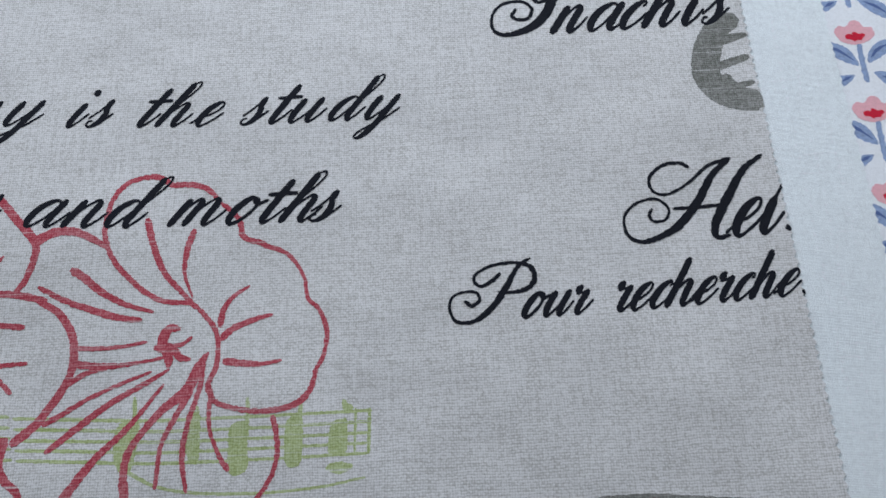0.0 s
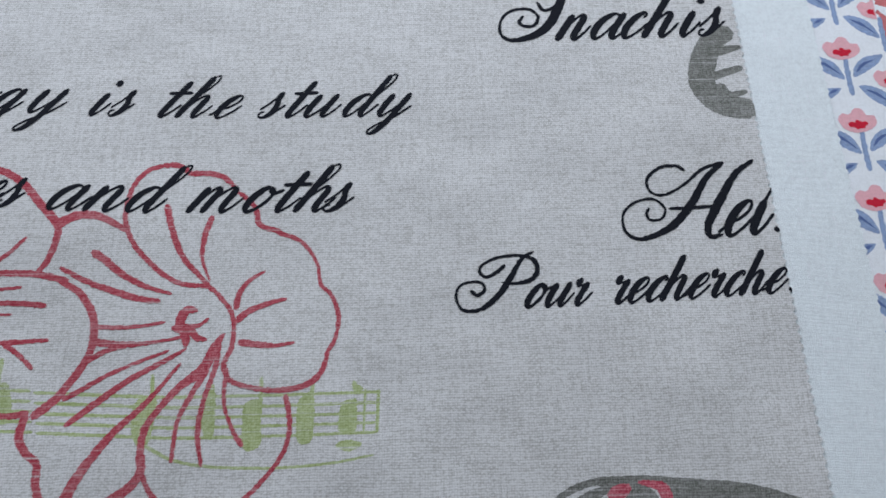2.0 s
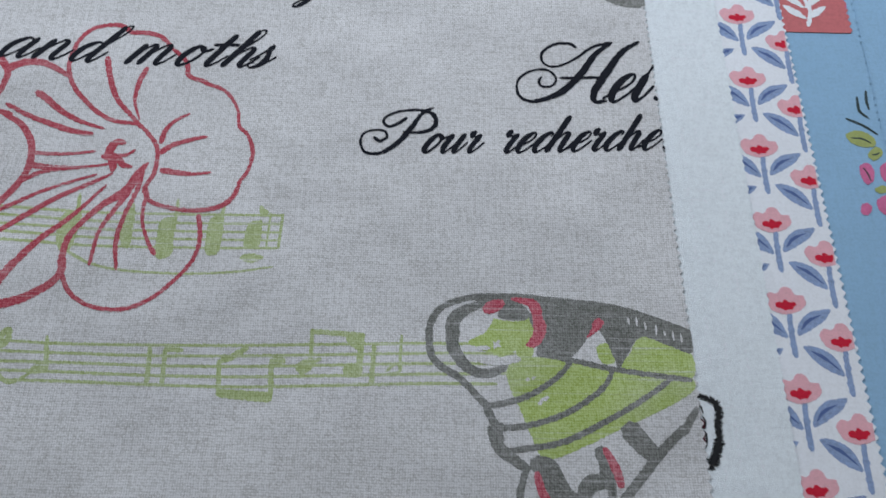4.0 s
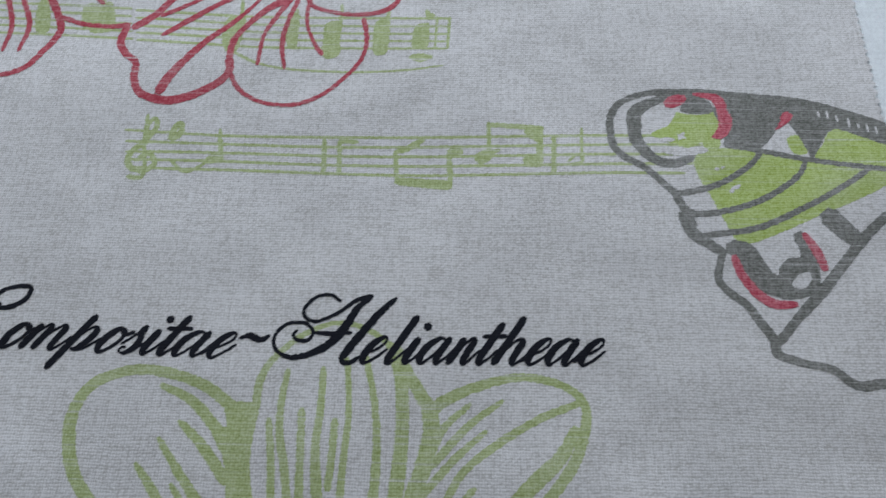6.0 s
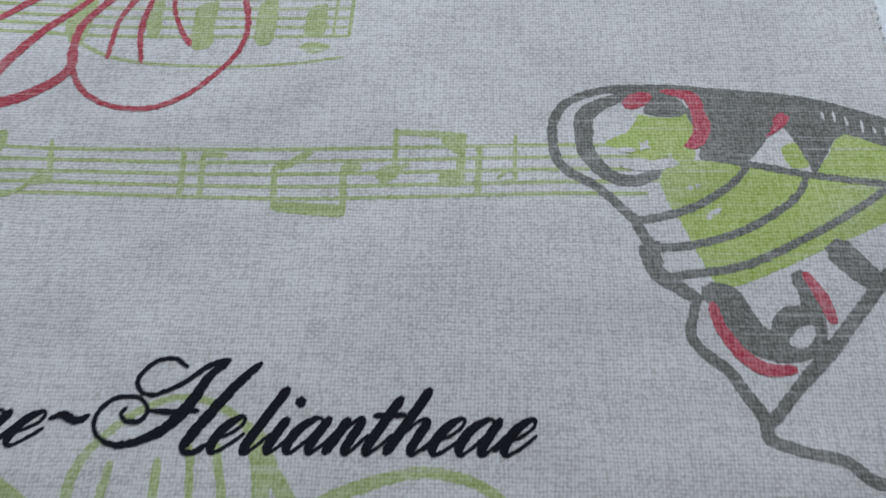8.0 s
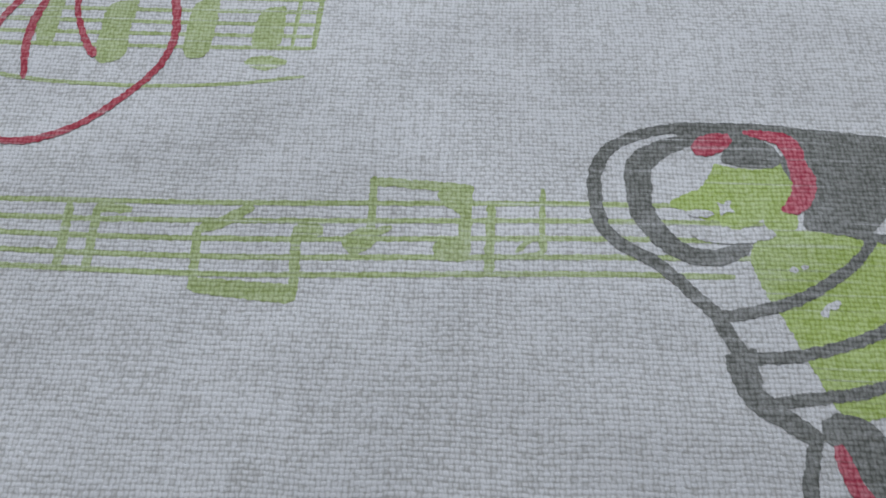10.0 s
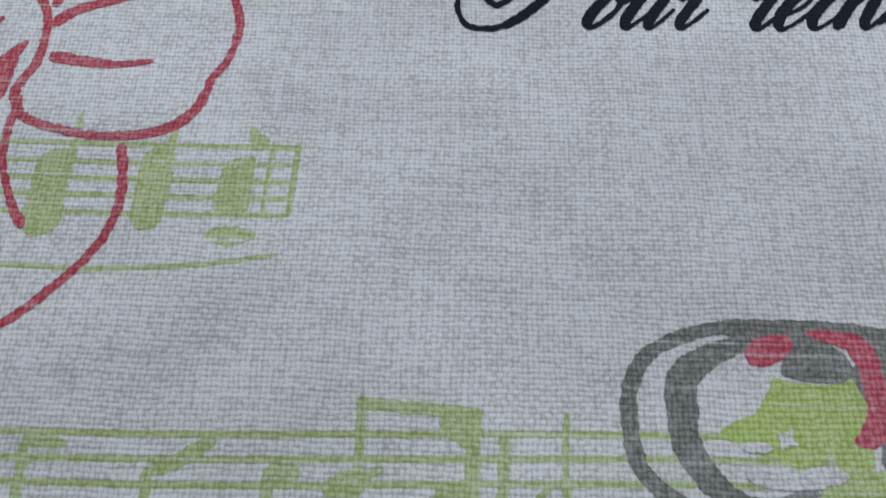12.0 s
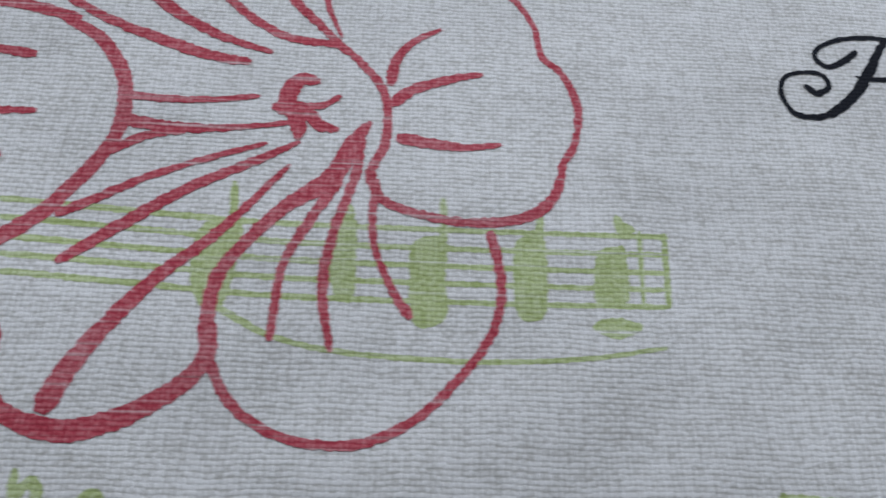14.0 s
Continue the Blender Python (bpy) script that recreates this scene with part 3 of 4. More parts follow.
piece("printed_note", GREEN, linen_sample, "moss green printed note", Z_GREEN + 0.000012, ribbon, (1.25, 0.97), (-16.4, -5.3), (-13.8, -4.2))
piece("printed_note", GREEN, linen_sample, "moss green printed note", Z_GREEN + 0.000012, patch, (-8.1, -6.2), (-4.3, -5.8), (-4.3, -8.4), (-7.8, -8.5))
piece("printed_note", GREEN, linen_sample, "moss green printed note", Z_GREEN + 0.000012, patch, (-8.3, 1.1), (-4.4, 1.5), (-4.5, -1.9), (-6.8, -1))
piece("printed_note", GREEN, linen_sample, "moss green printed note", Z_GREEN + 0.000012, ribbon, (1.22, 1.22), (-1.3, -0.4), (-1.6, -10.3))
piece("printed_note", GREEN, linen_sample, "moss green printed note", Z_GREEN + 0.000012, ribbon, (0.82, 0.82), (5.2, 2), (4.9, -7))
piece("printed_note", GREEN, linen_sample, "moss green printed note", Z_GREEN + 0.000012, ribbon, (0.81, 0.81), (1.8, -7.1), (3.6, -5.3), (5.2, -5.6), (4.5, -7.4), (2.2, -7.7))

# the green flower
ink = bmesh.new()
ribbon(ink, (2.21, 2.46, 2.71, 2.71, 2.46, 2.21, 2.21, 2.34, 2.46, 2.71), (-89.1, -89.2), (-92, -85.3), (-96.7, -79.9), (-99.2, -73.7), (-99.7, -67), (-96.9, -61.3), (-90, -58.3), (-83.1, -58.3), (-74.7, -60.7), (-68.4, -64.7), (-64.8, -68.4))
ribbon(ink, (1.81, 1.69, 1.45, 1.21, 1.09, 1.21, 1.69, 2.42, 2.9), (-62.9, -65.8), (-62.6, -59.4), (-59.5, -54), (-53, -48.7), (-46.2, -47), (-39.6, -49.3), (-34.8, -53.6), (-32.3, -57.9), (-28.4, -64.1))
ribbon(ink, (2.78, 2.35, 1.82, 1.61, 1.71, 2.14, 2.35, 2.14, 2.14), (-28.6, -66.1), (-24.3, -62.7), (-17.1, -59.6), (-9.2, -57.9), (-1.4, -59.3), (2.9, -62.6), (3.3, -67), (1.3, -73.7), (-2.2, -79.1), (-6.4, -83.9), (-10.7, -88))
patch(ink, (-68.9, -64.9), (-62.6, -64.7), (-62.7, -70.3), (-62.7, -76.8), (-61.3, -83.2), (-59.8, -90.2), (-65.4, -90.4), (-66.6, -83.3), (-67.7, -77), (-70.2, -70), (-68.3, -69.1))
ribbon(ink, (3.24, 3.46, 3.46, 3.02), (-28.2, -63.5), (-27.4, -69.1), (-28.6, -75.7), (-30.6, -82.1), (-32.1, -88.8))
bloom = printed("printed_flower", ink, GREEN, Z_GREEN, "moss green outlined flower")
piece("petal_vein", GREEN, bloom, "moss green petal vein", 0.000012, ribbon, (1.39, 1.62, 1.85), (-57.1, -57.3), (-57.8, -63.3), (-57.6, -70.1), (-56, -76.7), (-53.8, -89))
piece("petal_vein", GREEN, bloom, "moss green petal vein", 0.000012, ribbon, (1.46, 1.8), (-53.6, -65.3), (-52.9, -76.5), (-52.1, -88.9))
piece("petal_vein", GREEN, bloom, "moss green petal vein", 0.000012, ribbon, (1.37, 1.6, 2.51), (-49.9, -56.7), (-49.8, -65.4), (-50.1, -74.3), (-48.1, -88.8))
piece("petal_vein", GREEN, bloom, "moss green petal vein", 0.000012, ribbon, (1.36, 1.81), (-60, -67.5), (-58.6, -76.7), (-57.3, -89.2))
piece("petal_vein", GREEN, bloom, "moss green petal vein", 0.000012, ribbon, (1.58, 1.58), (-46.7, -67.3), (-46.8, -74.1), (-47.1, -81.1))
piece("petal_vein", GREEN, bloom, "moss green petal vein", 0.000012, ribbon, (1.25, 1.36, 1.59), (-45.2, -54.6), (-44.1, -65.2), (-44.5, -76.2), (-44.6, -88.7))
piece("petal_vein", GREEN, bloom, "moss green petal vein", 0.000012, ribbon, (1.35, 1.57, 2.25), (-41.3, -54.2), (-38.8, -65), (-38, -76), (-38.5, -88.4))
piece("petal_vein", GREEN, bloom, "moss green petal vein", 0.000012, ribbon, (2.69, 2.69, 3.14), (-35.2, -52), (-33.5, -62.6), (-33.3, -73.7), (-34.7, -88.4))
piece("petal_vein", GREEN, bloom, "moss green petal vein", 0.000012, ribbon, (1.48, 1.7, 1.48), (2.4, -62.8), (-6, -66.4), (-14.9, -72), (-21.3, -77.6), (-25.9, -86.1))
piece("petal_vein", GREEN, bloom, "moss green petal vein", 0.000012, ribbon, (2.07, 3.1, 3.1), (1.3, -68), (-1.9, -73.8), (-7.4, -79.2), (-13.3, -85.6))
piece("petal_vein", GREEN, bloom, "moss green petal vein", 0.000012, ribbon, (1.1, 1.54, 1.76), (-19.7, -63.6), (-24.8, -68.5), (-27.6, -74.1))
piece("petal_vein", GREEN, bloom, "moss green petal vein", 0.000012, ribbon, (1.09, 1.64, 1.74), (-13.2, -62.8), (-20.4, -68.4), (-27.2, -76.2))
piece("petal_vein", GREEN, bloom, "moss green petal vein", 0.000012, ribbon, (1.07, 1.61, 1.71), (-16.5, -69), (-22.4, -74.4), (-29.2, -82.1))
piece("petal_vein", GREEN, bloom, "moss green petal vein", 0.000012, ribbon, (1.24, 1.65), (-18.6, -80.1), (-22.3, -84.4), (-24.3, -87.5))
piece("petal_vein", GREEN, bloom, "moss green petal vein", 0.000012, ribbon, (1.02, 1.43), (-15.4, -82.1), (-18.6, -86.7))
piece("petal_vein", GREEN, bloom, "moss green petal vein", 0.000012, ribbon, (1.46, 2.19, 2.68), (-82.8, -61.1), (-76.5, -63.9), (-71.3, -68.6), (-67.7, -73.8))
piece("petal_vein", GREEN, bloom, "moss green petal vein", 0.000012, ribbon, (1.18, 2.13, 2.36), (-78, -68.4), (-72.9, -72.9), (-66.9, -80.1))
piece("petal_vein", GREEN, bloom, "moss green petal vein", 0.000012, ribbon, (1.16, 1.86, 2.09), (-81.6, -71.8), (-76.4, -78.6), (-69.8, -86.5))
piece("petal_vein", GREEN, bloom, "moss green petal vein", 0.000012, ribbon, (1.16, 1.86, 2.09), (-85.3, -76.9), (-81.3, -81.7), (-77.1, -87.8))
piece("petal_vein", GREEN, bloom, "moss green petal vein", 0.000012, ribbon, (1.14, 1.6), (-77.7, -80.7), (-75.4, -83.8), (-72.6, -88.1))

# the red flowers
ink = bmesh.new()
ribbon(ink, (1.08, 1.22, 1.22, 1.35, 1.35), (-65.7, 58.8), (-62.4, 55), (-60.8, 51.7), (-60.6, 47.3), (-61, 44.1), (-62.3, 41.3), (-62.1, 38.6))
ribbon(ink, (1.3, 1.17, 1.3, 1.43, 1.3, 1.04, 0.91), (-62.1, 38.6), (-60, 36.5), (-55.1, 35), (-49.7, 34.4), (-44.3, 35.1), (-41.7, 36.3), (-39.6, 38.5), (-38.7, 40.8), (-38.2, 43.3), (-36.8, 45.7), (-36, 48.5))
ribbon(ink, (1.14, 1.14, 0.99, 0.85, 0.85, 0.99, 1.14, 1.28, 1.42, 1.42, 1.28, 1.14), (-36, 48.5), (-35.8, 51.5), (-36.4, 54.4), (-37.8, 57.4), (-40, 59.6), (-40.7, 61.9), (-40.9, 64.2), (-42, 66.8), (-43.4, 69.1), (-45.4, 71.2), (-47.6, 72.4), (-49.8, 73.1), (-51.7, 74.3), (-54.1, 75), (-56, 76.2), (-56.5, 78.4), (-57.2, 80.6), (-59.1, 82.8), (-61.5, 84.8))
ribbon(ink, (1.23, 1.38, 1.54, 1.54, 1.54, 1.38), (-61.5, 84.8), (-64.9, 88.7), (-69.4, 90.3), (-73.6, 90.4), (-77.3, 92.6), (-81.1, 92.7))
ribbon(ink, (1.32, 1.32, 1.32, 1.32, 1.32, 1.32, 1.17, 1.32), (-81.1, 92.7), (-85.2, 91.1), (-88, 87.2), (-89.2, 81.7), (-89, 77), (-86.5, 71.5), (-82.9, 67.3), (-78.2, 63.1), (-73.4, 60.7), (-67.8, 60.1), (-65.7, 58.8))
ribbon(ink, (1.28, 1.16, 1.04, 1.04, 1.16, 1.04, 1.1, 1.28), (-79.5, 19.8), (-78.6, 15.4), (-75.7, 10.9), (-70.7, 8), (-65.8, 7.2), (-61.1, 7.7), (-55.6, 10.7), (-50, 16.7), (-47.2, 21.5), (-46.5, 27.1), (-47.7, 33.2))
ribbon(ink, (1.88, 2.03, 1.72, 1.88, 1.88, 2.35, 2.5, 2.19, 2.03, 2.19), (-106.6, 30.3), (-107.4, 24.9), (-105.4, 21.5), (-102.6, 18.9), (-102.2, 14.7), (-100.4, 10.5), (-96.5, 8.6), (-92.2, 8.1), (-86.8, 9.9), (-81.8, 13.2), (-79.4, 16.6), (-79.8, 20.9))
ribbon(ink, (1.41, 1.69, 1.84, 1.91, 1.91, 1.84, 1.91, 2.05, 2.12, 2.12), (-102.9, 61.8), (-98.9, 59.8), (-95.9, 56.4), (-94, 52.7), (-93.4, 48.2), (-93.9, 44.2), (-95.7, 40.1), (-98, 36.7), (-99.7, 34.1), (-102.3, 31.7), (-105.2, 29.4))
bloom = printed("printed_flower", ink, RED, Z_RED, "red outlined flower")
piece("petal_vein", RED, bloom, "red petal vein", 0.000012, ribbon, (1.73, 1.59, 1.3, 0.87), (-79.2, 81.6), (-77.2, 74.5), (-74.2, 67.9), (-69.9, 63), (-66.6, 59.6))
piece("petal_vein", RED, bloom, "red petal vein", 0.000012, ribbon, (1.6, 1.46, 0.87, 0.58), (-67.7, 78.3), (-69.2, 72.9), (-69.3, 67.1), (-67.1, 61.3))
piece("petal_vein", RED, bloom, "red petal vein", 0.000012, ribbon, (2.14, 1.86, 1.43, 0.86), (-96.2, 69.5), (-93.1, 67.5), (-89, 64), (-82.9, 60.5), (-76.1, 58.3))
piece("petal_vein", RED, bloom, "red petal vein", 0.000012, ribbon, (1.14, 1.42, 1.7, 1.28), (-103.5, 65.6), (-97.2, 62.1), (-91.1, 59.7), (-84.2, 57.4), (-78.7, 56.5))
piece("petal_vein", RED, bloom, "red petal vein", 0.000012, ribbon, (1.77, 1.18, 0.74), (-60.4, 54.2), (-59.7, 58.2), (-57.4, 61.4), (-53.9, 63.6))
piece("petal_vein", RED, bloom, "red petal vein", 0.000012, ribbon, (1.72, 1.43, 0.93), (-60, 51.1), (-57.4, 53.5), (-53, 55.3), (-48.4, 56.5))
piece("petal_vein", RED, bloom, "red petal vein", 0.000012, ribbon, (1.91, 1.36, 0.68), (-59.1, 46), (-55.2, 45.4), (-50.8, 45), (-46, 45.7))
piece("petal_vein", RED, bloom, "red petal vein", 0.000012, ribbon, (1.15, 1.01, 0.72), (-93.4, 50.4), (-87.9, 50.2), (-82.4, 50.4), (-77, 51.3))
piece("petal_vein", RED, bloom, "red petal vein", 0.000012, ribbon, (1.84, 1.7, 1.41, 0.85, 0.71), (-93.6, 47), (-89.6, 46.2), (-84.6, 46), (-78.5, 46.5), (-72.3, 47.6))
piece("petal_vein", RED, bloom, "red petal vein", 0.000012, ribbon, (1.42, 1.28, 1.14), (-94.5, 42), (-90.1, 44.6), (-85.3, 45.8))
piece("petal_vein", RED, bloom, "red petal vein", 0.000012, ribbon, (0.68, 1.08, 1.36), (-75.4, 44.3), (-81.4, 42.1), (-88.5, 39.1), (-94.2, 35.8), (-98.6, 33.3))
piece("petal_vein", RED, bloom, "red petal vein", 0.000012, ribbon, (0.67, 1.2, 1.47, 1.6, 1.2), (-71.4, 44.7), (-76.7, 41.6), (-84.3, 37.4), (-91, 32.3), (-97.4, 27.3))
piece("petal_vein", RED, bloom, "red petal vein", 0.000012, ribbon, (0.75, 1.13, 1.38, 1.63, 1.76, 2.01, 2.26, 2.51, 2.76), (-72.4, 41.3), (-76.8, 35.5), (-80.8, 30.8), (-84.9, 27), (-87, 24.7), (-90.1, 20.7), (-92.6, 16.9), (-94.4, 13.5), (-95.6, 10.2))
piece("petal_vein", RED, bloom, "red petal vein", 0.000012, ribbon, (0.91, 2.08, 2.73, 1.69, 1.56, 1.69, 1.69), (-62.8, 48.1), (-64.7, 45.1), (-67.3, 39.5), (-72.1, 35.8), (-76.4, 30.8), (-79.4, 25.8), (-79.8, 19.8))
piece("petal_vein", RED, bloom, "red petal vein", 0.000012, ribbon, (1.64, 1.26, 1.07, 0.88), (-66.2, 39.5), (-69.6, 33.3), (-72.1, 27.5), (-72.7, 18.7))
piece("petal_vein", RED, bloom, "red petal vein", 0.000012, ribbon, (1.03, 1.28, 1.16, 1.28, 0.77), (-63.7, 46), (-64.2, 40.4), (-66.5, 32), (-67.3, 24.9), (-65.9, 17.6))
piece("petal_vein", RED, bloom, "red petal vein", 0.000012, ribbon, (1.13, 0.88, 0.88, 1.38), (-61.6, 39.7), (-61.8, 32.2), (-59.6, 25.9), (-57.1, 21.9))
ink = bmesh.new()
ribbon(ink, (1.56, 2.34, 2.49), (-69.7, 54), (-72, 54.2), (-73.3, 52), (-73.3, 49.9))
ribbon(ink, (1.84, 2.61, 2.15), (-75, 49.8), (-72.7, 49.7), (-70.4, 49.3))
ribbon(ink, (1.08, 1.08, 0.77), (-71, 50), (-68.6, 50.5), (-66.7, 52))
ribbon(ink, (1.98, 1.67, 1.22), (-70.6, 49.3), (-69.1, 47.3), (-66.8, 46.8))
ribbon(ink, (2.58, 1.97, 1.21), (-72.4, 49.6), (-71.7, 46.7), (-71.7, 45.1))
printed("stamen", ink, RED, 0.000012, "red stamen", bloom)
ink = bmesh.new()
ribbon(ink, (1.88, 1.88, 2.04, 2.2, 1.73, 1.41), (-132, 90.9), (-126.6, 92.4), (-121.5, 91.9), (-115.8, 88.3), (-110.8, 82.7), (-106, 77.2), (-105.5, 73.3), (-106.9, 67.6), (-109, 64.5))
ribbon(ink, (2.73, 2.42, 1.97, 1.36), (-106.2, 76.7), (-101.8, 79.1), (-96.1, 79.1), (-88.5, 75))
ribbon(ink, (1.49, 1.64, 1.64, 1.79), (-128.2, 63.9), (-122.7, 64.2), (-115.8, 64.4), (-109, 64), (-101.4, 62.1))
bloom = printed("printed_flower", ink, RED, Z_RED, "red outlined flower, partly shown")
piece("petal_outline", RED, bloom, "red petal outline", 0.000008, ribbon, (2.02, 1.85, 1.51, 1.18), (-128.7, 40.2), (-124.2, 31.9), (-123.4, 27.4), (-126.2, 22), (-130, 16.8), (-137.2, 14.1), (-142.6, 12.7))
piece("petal_outline", RED, bloom, "red petal outline", 0.000008, ribbon, (1.51, 1.34, 1.34, 1.51, 1.51), (-124.4, 32.8), (-118, 30.5), (-110.5, 29.8), (-106.2, 30.5))
piece("petal_vein", RED, bloom, "red petal vein", 0.000012, ribbon, (1.36, 1.21, 0.91), (-126.8, 62.5), (-122.7, 65.1), (-117.3, 69), (-112.9, 73.7))
piece("petal_vein", RED, bloom, "red petal vein", 0.000012, ribbon, (1.45, 1.31, 1.45), (-126.4, 56.8), (-122.2, 56.7), (-114, 56.8), (-105.8, 56))
piece("petal_vein", RED, bloom, "red petal vein", 0.000012, ribbon, (1.03, 0.88, 0.74), (-125.4, 59.4), (-119.8, 60.1), (-112.2, 60.7))
piece("petal_vein", RED, bloom, "red petal vein", 0.000012, ribbon, (0.72, 0.72, 0.72), (-124.5, 54), (-119, 54), (-113.5, 53.9))
piece("petal_vein", RED, bloom, "red petal vein", 0.000012, ribbon, (1.41, 1.27, 0.99), (-123, 46.6), (-112.3, 47.1), (-104, 47.5))
piece("petal_vein", RED, bloom, "red petal vein", 0.000012, ribbon, (1.26, 1.12, 1.12), (-114.3, 46.7), (-110.4, 44.1), (-106.8, 40.7))
piece("petal_vein", RED, bloom, "red petal vein", 0.000012, ribbon, (1.25, 1.25, 1.11), (-121.6, 42.6), (-117.8, 40.3), (-113.9, 36.9))
piece("petal_vein", RED, bloom, "red petal vein", 0.000012, ribbon, (1.39, 1.39, 1.04), (-139.2, 39.2), (-135.9, 30), (-136.4, 21.9))
piece("petal_vein", RED, bloom, "red petal vein", 0.000012, ribbon, (1.38, 1.38, 1.03), (-135.3, 39.2), (-131.5, 30), (-132.4, 22))

# the butterfly wing
ink = bmesh.new()
ribbon(ink, (2.05, 2.05, 2.05, 2.05, 2.05, 1.9), (75.6, 3.5), (67.7, 6.6), (58.1, 9.7), (47, 11.1), (33.1, 12.3), (26.1, 12.1))
ribbon(ink, (1.33, 1.45, 1.57, 1.81, 1.93, 1.81, 1.69, 1.69, 1.69, 1.81, 1.93, 1.93, 1.81), (27.5, 12.7), (23.5, 12.4), (18.8, 11.3), (14.2, 8.9), (12.1, 5.2), (11.8, 0.9), (12.6, -3.2), (14.9, -5.7), (18, -7.5), (20.7, -9.7), (22.8, -12), (24.9, -14.2), (26, -16.5), (27.2, -18.8), (28.2, -21), (28.8, -23.4))
ribbon(ink, (1.87, 1.87, 1.87, 2.02), (26.2, -19.8), (27.9, -24.8), (31.6, -27.5), (34.8, -29.3))
ribbon(ink, (1.45, 1.58, 1.58, 1.71, 1.98, 2.11, 1.98), (28.9, -19), (28.2, -22.9), (30.3, -25.6), (34, -28.7), (33.4, -32.2), (32.8, -35.4), (34.4, -38.1), (38, -41.1), (40.3, -44.8), (42.5, -48.5), (42.9, -51.5), (43.6, -52.5))
ribbon(ink, (2.03, 1.79, 1.67, 1.91, 2.03, 2.15, 2.63, 2.39, 0.96), (42.2, -51.1), (44.3, -52.4), (48.2, -53.6), (53.6, -54.8), (56.2, -56.8), (58.8, -58.2), (63.4, -57.5), (67.9, -57.5), (70.6, -55.9), (72.1, -53.8), (73.7, -50.6))
ribbon(ink, (2.18, 2.18, 2.31, 2.31, 1.93, 1.8), (71.7, -19), (66.5, -23.8), (59.7, -31.5), (54.1, -38.1), (49.9, -42.2), (46.2, -46.4), (43.5, -49.6))
ribbon(ink, (1.35, 1.35), (37.7, -1.8), (45.2, -3.4), (55.8, -5.5), (65.2, -6.8), (74.4, -7.9))
ribbon(ink, (1.21, 1.51, 1.51), (45.9, -3.6), (42.9, -7.2), (36.9, -11.5), (30.3, -14), (24.8, -15))
ribbon(ink, (1.18, 1.48, 1.48), (55.8, -5.6), (52.8, -10.4), (44.6, -16), (35.5, -19.2), (26.7, -20.2))
ribbon(ink, (1.16, 1.44, 1.44), (70.2, -7.2), (62.1, -12.9), (51.1, -19.2), (41.9, -23.3), (30.3, -25.2))
ribbon(ink, (2.07, 1.79, 1.52), (70.8, -20.7), (72.8, -17.7), (74.9, -14.6))
wing = printed("printed_wing", ink, GREY, Z_GREY + 0.000008, "slate grey butterfly wing outline")
piece("wing_field", LIME, wing, "lime green wing field", Z_LIME - Z_GREY - 0.000008, patch, (21.1, 0.5), (23.1, 2), (25.3, 3.1), (26.6, 5), (27.5, 6.6), (29.8, 6.2), (33.6, 6.1), (36.4, 7.2), (37.2, 3), (37, 0), (36.6, -2.6), (33.2, -2.9), (32.5, -1.4), (30.6, -2.6), (27.6, -3.2), (27.2, -2), (25, -1.6), (22.6, -0.4))
piece("wing_field", LIME, wing, "lime green wing field", Z_LIME - Z_GREY - 0.000008, patch, (33.7, -2.8), (38.4, -3), (46.5, -4), (56.5, -5.9), (65.3, -6.6), (74.3, -7.4), (74.1, -10.8), (65.8, -15.6), (57.7, -19.2), (49.6, -23.2), (41.1, -26.8), (38, -26.7), (36.1, -22.8), (33.6, -16.3), (31.4, -11.6), (30.3, -7.1), (31.6, -4))
piece("wing_field", LIME, wing, "lime green wing field", Z_LIME - Z_GREY - 0.000008, patch, (63.3, 2.9), (68.7, 1.2), (74.9, -1.4), (74.4, -7.5), (65.2, -7), (58, -5.1), (59.9, -1.8))
piece("wing_field", LIME, wing, "lime green wing field", Z_LIME - Z_GREY - 0.000008, patch, (52.1, -0.3), (54.6, 0.9), (55.8, -1.7), (56.2, -3.9), (53.2, -4))
piece("wing_band", GREY, wing, "slate grey wing band", -0.000008, patch, (22.2, 12), (33.1, 12.9), (47, 11.6), (61, 9.3), (69.1, 6.9), (75.5, 4.1), (75.1, -1.2), (69.9, 0.4), (63.2, 2.7), (59.7, -1.6), (57.2, -5.2), (55.6, -1.1), (52.4, 4.4), (48.2, -0.4), (45.2, -3.2), (41.1, -2.5), (37.8, -1.3), (39.2, 4.8), (37.9, 9.6), (33.1, 10.6), (26.2, 10.4))
piece("wing_band", GREY, wing, "slate grey wing band", -0.000008, patch, (29, 9), (31.4, 11.1), (34.5, 10.4), (36.3, 8), (35.3, 6.6), (32.7, 6.2), (30.2, 6.5), (28.4, 7.2))
piece("wing_band", GREY, wing, "slate grey wing band", -0.000008, ribbon, (1.63, 2.51, 3.38, 3.51, 3.13, 3.13, 2.88, 2.51, 2.26, 2.26, 1.75), (25.5, 10.7), (21, 9), (17.7, 6.1), (17.4, 2.5), (17.5, -0.5), (18.7, -2.9), (20.6, -5.3), (23.4, -6.9), (26.8, -6.9), (30.3, -5.2))
piece("wing_band", GREY, wing, "slate grey wing band", -0.000008, ribbon, (3.94, 4.63, 5.1, 5.1, 4.63, 4.17, 3.71, 3.47, 3.47), (35.8, -28.1), (39.1, -28.8), (40.8, -32.2), (42.8, -35.6), (46.6, -37.4), (51.3, -36.8), (52.6, -33.8), (52.6, -27.8), (51.2, -24.5))
piece("wing_band", GREY, wing, "slate grey wing band", -0.000008, ribbon, (2.76, 2.99, 2.3), (53.1, -31.8), (49, -31.6), (46.3, -34.1))
